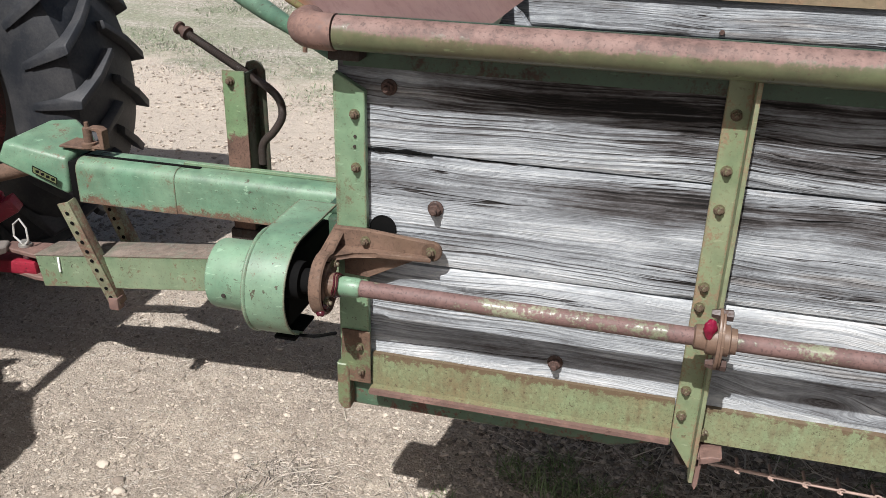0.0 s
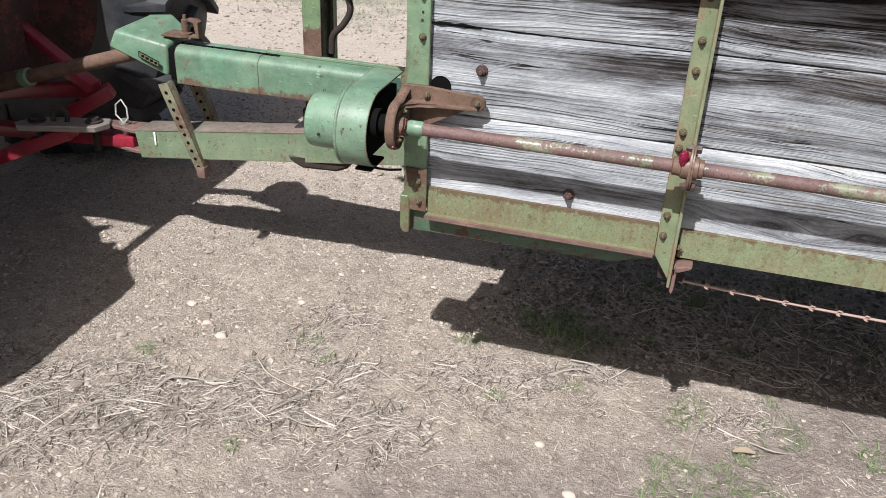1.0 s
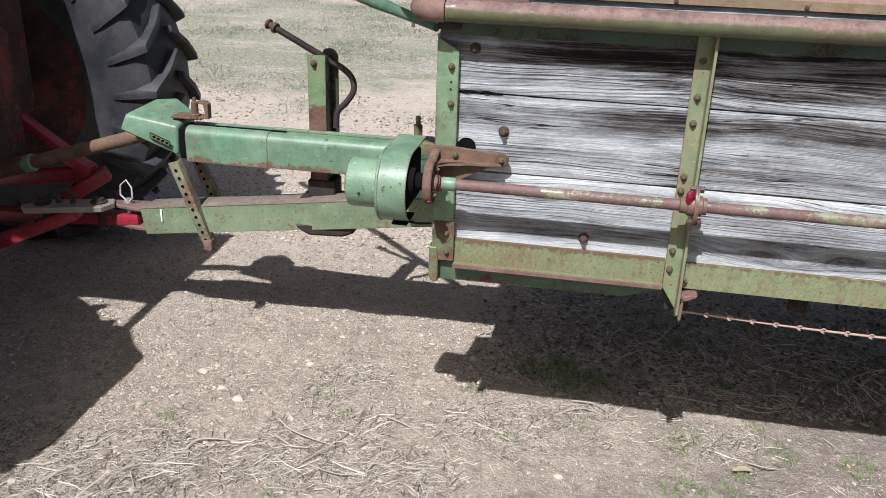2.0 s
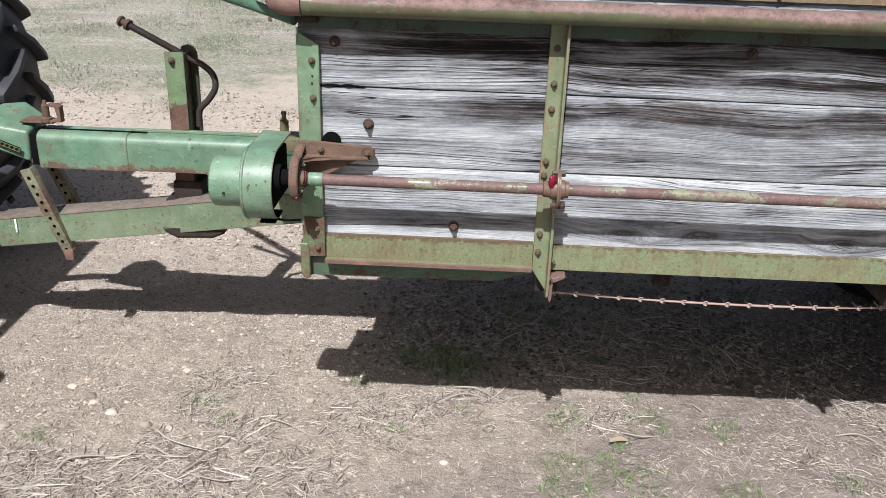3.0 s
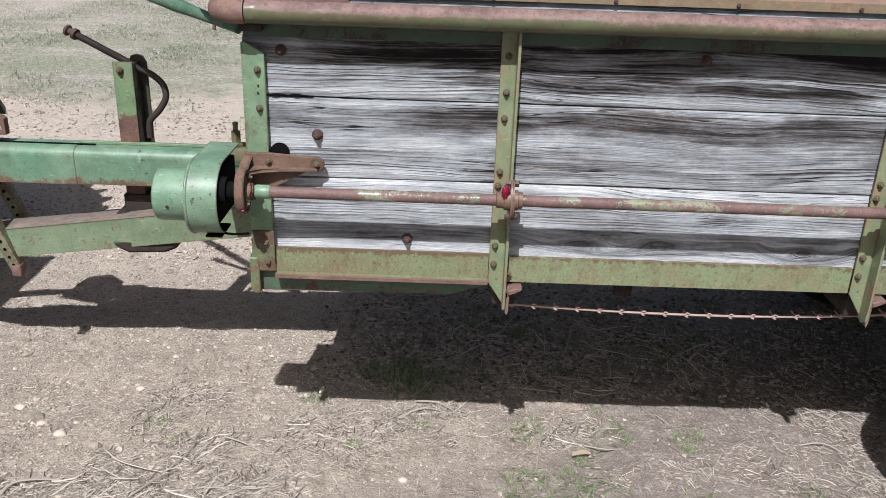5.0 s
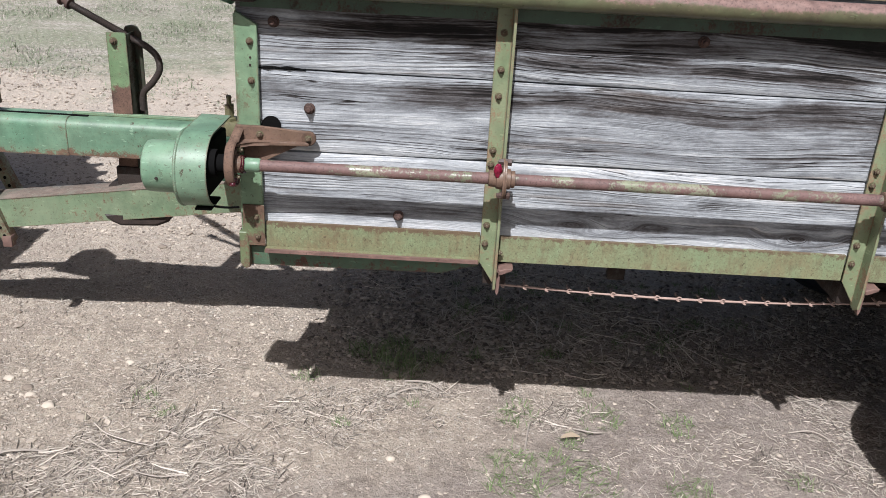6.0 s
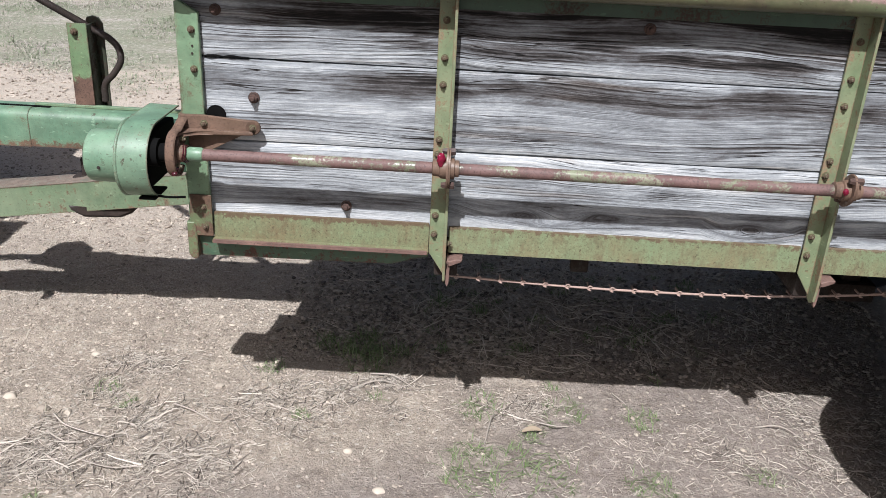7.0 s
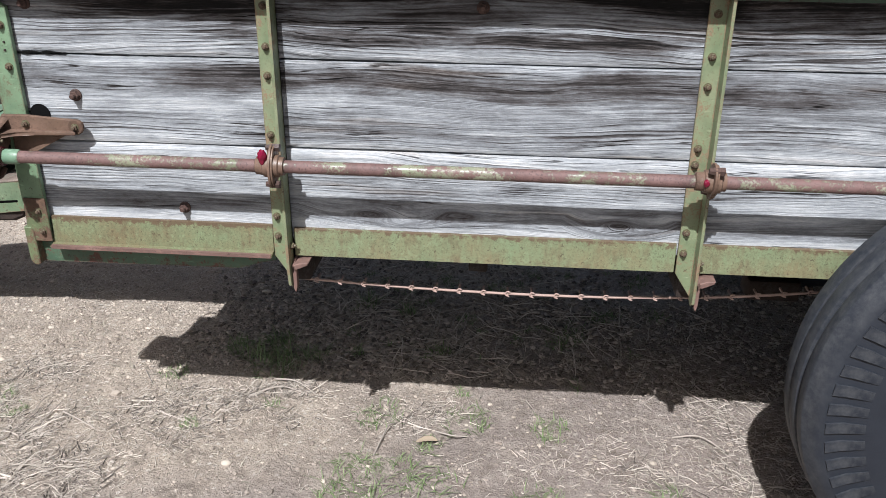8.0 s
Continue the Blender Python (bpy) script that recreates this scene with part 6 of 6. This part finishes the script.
scatter("grass", M_BLADE, blades([(0.33, 0.58, 1.0), (0.42, 0.55, 1.1), (0.25, 0.6, 0.7), (0.5, 0.58, 0.6), (0.38, 0.66, 0.7), (0.62, 0.62, 0.4), (0.6, 0.95, 0.7), (0.75, 0.9, 0.6)], 18, 0.06, 0.06, 70, 1.2), "taller green grass at the edge of the shade", "grass")
dry_spots = [(rng.uniform(-1.4, 2.2), rng.uniform(-0.6, 1.6), rng.uniform(0.3, 0.8)) for _ in range(70)]
dry_spots += [(rng.uniform(0.3, 1.9), rng.uniform(0.55, 1.6), rng.uniform(0.4, 1.2)) for _ in range(75)]
scatter("dry_grass", M_DRYBLADE, blades(dry_spots, 9, 0.04, 0.1, 15, 1.7), "dry grey grass tufts in the dirt", "grass")
M_TURF = loose("turf_blade", (0.125, 0.16, 0.09), (0.29, 0.325, 0.225))
M_TURFDRY = loose("dry_turf_blade", (0.26, 0.235, 0.205), (0.52, 0.475, 0.42))
far_spots = []
while len(far_spots) < 1500:
    x, y = rng.uniform(-8, 3), rng.uniform(3.6, 11)
    if noise.noise(Vector((x * 0.7, y * 0.7, 3))) + 0.6 * noise.noise(Vector((x * 2.2, y * 2.2, 6))) + 0.06 * (y - 4.2) > 0.1 + 0.25 * rng.random():
        far_spots.append((x, y, rng.uniform(0.6, 1.6)))
scatter("turf", M_TURFDRY, blades(far_spots[::2], 21, 0.033, 0.23, 36, 2.4, 2.0), "dry turf across the yard", "grass")
scatter("turf", M_TURF, blades(far_spots[1::2], 22, 0.033, 0.21, 50, 2.4, 2.0), "greening turf across the yard", "grass")


def twig(pts, r, label):
    bm = bmesh.new()
    line = [Vector((x, y, ground_z(x, y) + 0.004 + h)) for x, y, h in pts]
    line = curve_points(line, 4)
    sweep(bm, line, [r * (1 - 0.55 * i / len(line)) for i in range(len(line))], 7)
    return tagged(part("twig", bm, M_TWIG), label, "twig", "twigs on the dirt")


LYING = (
    ("bleached bent twig on the dirt", 0.0030, (-0.44, 0.15), (-0.38, 0.09), (-0.30, 0.06), (-0.23, 0.06)),
    ("thin dark twig lying on the dirt", 0.0026, (-0.33, -0.07), (-0.26, 0.02), (-0.21, 0.09)),
    ("thin pale twig on the dirt", 0.0022, (-0.30, -0.03), (-0.20, -0.07), (-0.13, -0.05)),
    ("short pale twig on the gravel", 0.0030, (-0.13, 0.23), (-0.07, 0.19), (-0.01, 0.17)),
    ("thick grey twig lying in the straw", 0.0045, (-0.64, -0.07), (-0.62, -0.02), (-0.57, 0.0), (-0.51, 0.02)),
    ("thin pale twig on the dirt", 0.0020, (0.01, 0.46), (0.06, 0.39)),
    ("bleached stick at the edge of the shade", 0.0032, (0.36, 0.36), (0.44, 0.40), (0.52, 0.39)),
    ("bleached stick at the edge of the shade", 0.0032, (0.41, 0.45), (0.48, 0.43), (0.55, 0.39)),
    ("pale twig beside the grass", 0.0026, (0.76, 0.14), (0.78, 0.25), (0.80, 0.29)),
    ("pale twig beside the grass", 0.0026, (0.91, 0.26), (0.96, 0.23), (1.0, 0.24)),
    ("bleached twig on the dirt", 0.0028, (1.54, 0.28), (1.61, 0.28), (1.67, 0.24)),
    ("thin twig in the shade", 0.0022, (0.67, 0.87), (0.73, 0.78), (0.80, 0.71)),
    ("curled twig in the shade", 0.0022, (0.84, 0.64), (0.92, 0.62), (0.99, 0.74)),
    ("long twig in the shade", 0.0026, (0.39, 1.0), (0.47, 1.07), (0.59, 1.17)),
    ("thin twig in the shade", 0.0022, (1.84, 0.86), (1.89, 0.77)),
    ("thin bent twig on the dirt", 0.0020, (-0.25, 0.07), (-0.21, 0.14), (-0.20, 0.25)),
    ("bent twig at the edge of the shade", 0.0024, (1.70, 0.42), (1.60, 0.50), (1.66, 0.55)),
)
for label, r, *pts in LYING:
    line = [(px, py, 0.012 if 0 < k < len(pts) - 1 else 0.0) for k, (px, py) in enumerate(pts)]
    twig(line, r, label)


def rock(x, y, r, seed):
    rg = random.Random(seed)
    bm = bmesh.new()
    bmesh.ops.create_icosphere(bm, subdivisions=2, radius=1.0)
    for v in bm.verts:
        k = 1 + 0.3 * noise.noise(v.co * 1.4 + Vector((seed, 0, 0)))
        v.co = Vector((x + v.co.x * r * 1.25 * k, y + v.co.y * r * k, ground_z(x, y) + r * 0.3 + v.co.z * r * 0.65 * k))
    return tagged(part("stone", bm, M_PEBBLE), "pale rounded stone lying on the dirt", "stone", "stones on the dirt")


rg = random.Random(17)
for k, (x, y) in enumerate(((-0.03, 0.34), (-0.45, 0.46), (-0.87, 0.12), (-0.67, 0.26), (-0.77, 0.34), (-0.6, 0.22), (-0.48, 0.17), (-0.845, -0.118))):
    rock(x, y, 0.011 + 0.0008 * k, k + 60)
for k in range(14):
    rock(rg.uniform(-1.9, 0.5), rg.uniform(-0.4, 1.8), rg.uniform(0.008, 0.014), k + 4)
bm = bmesh.new()
leaf = []
for k in range(9):
    f = k / 8
    w = 0.011 * math.sin(math.pi * (0.08 + 0.9 * f)) ** 0.8
    c = Vector((0.865 + 0.055 * f, 0.195 + 0.012 * math.sin(f * 2.4), 0.004 + 0.003 * math.sin(f * 3.0)))
    leaf.append([bm.verts.new(c + Vector((0.1 * q * w, q * w, 0.08 * abs(q) * w + dz))) for dz in (0.0, 0.0012) for q in (-1, -0.4, 0.3, 1)])
for a, b in zip(leaf, leaf[1:]):
    for i, j in ((0, 1), (1, 2), (2, 3), (3, 7), (7, 6), (6, 5), (5, 4), (4, 0)):
        bm.faces.new((a[i], a[j], b[j], b[i]))
tagged(part("fallen_leaf", bm, M_LEAF), "tan dead leaf lying on the dirt", "leaf")
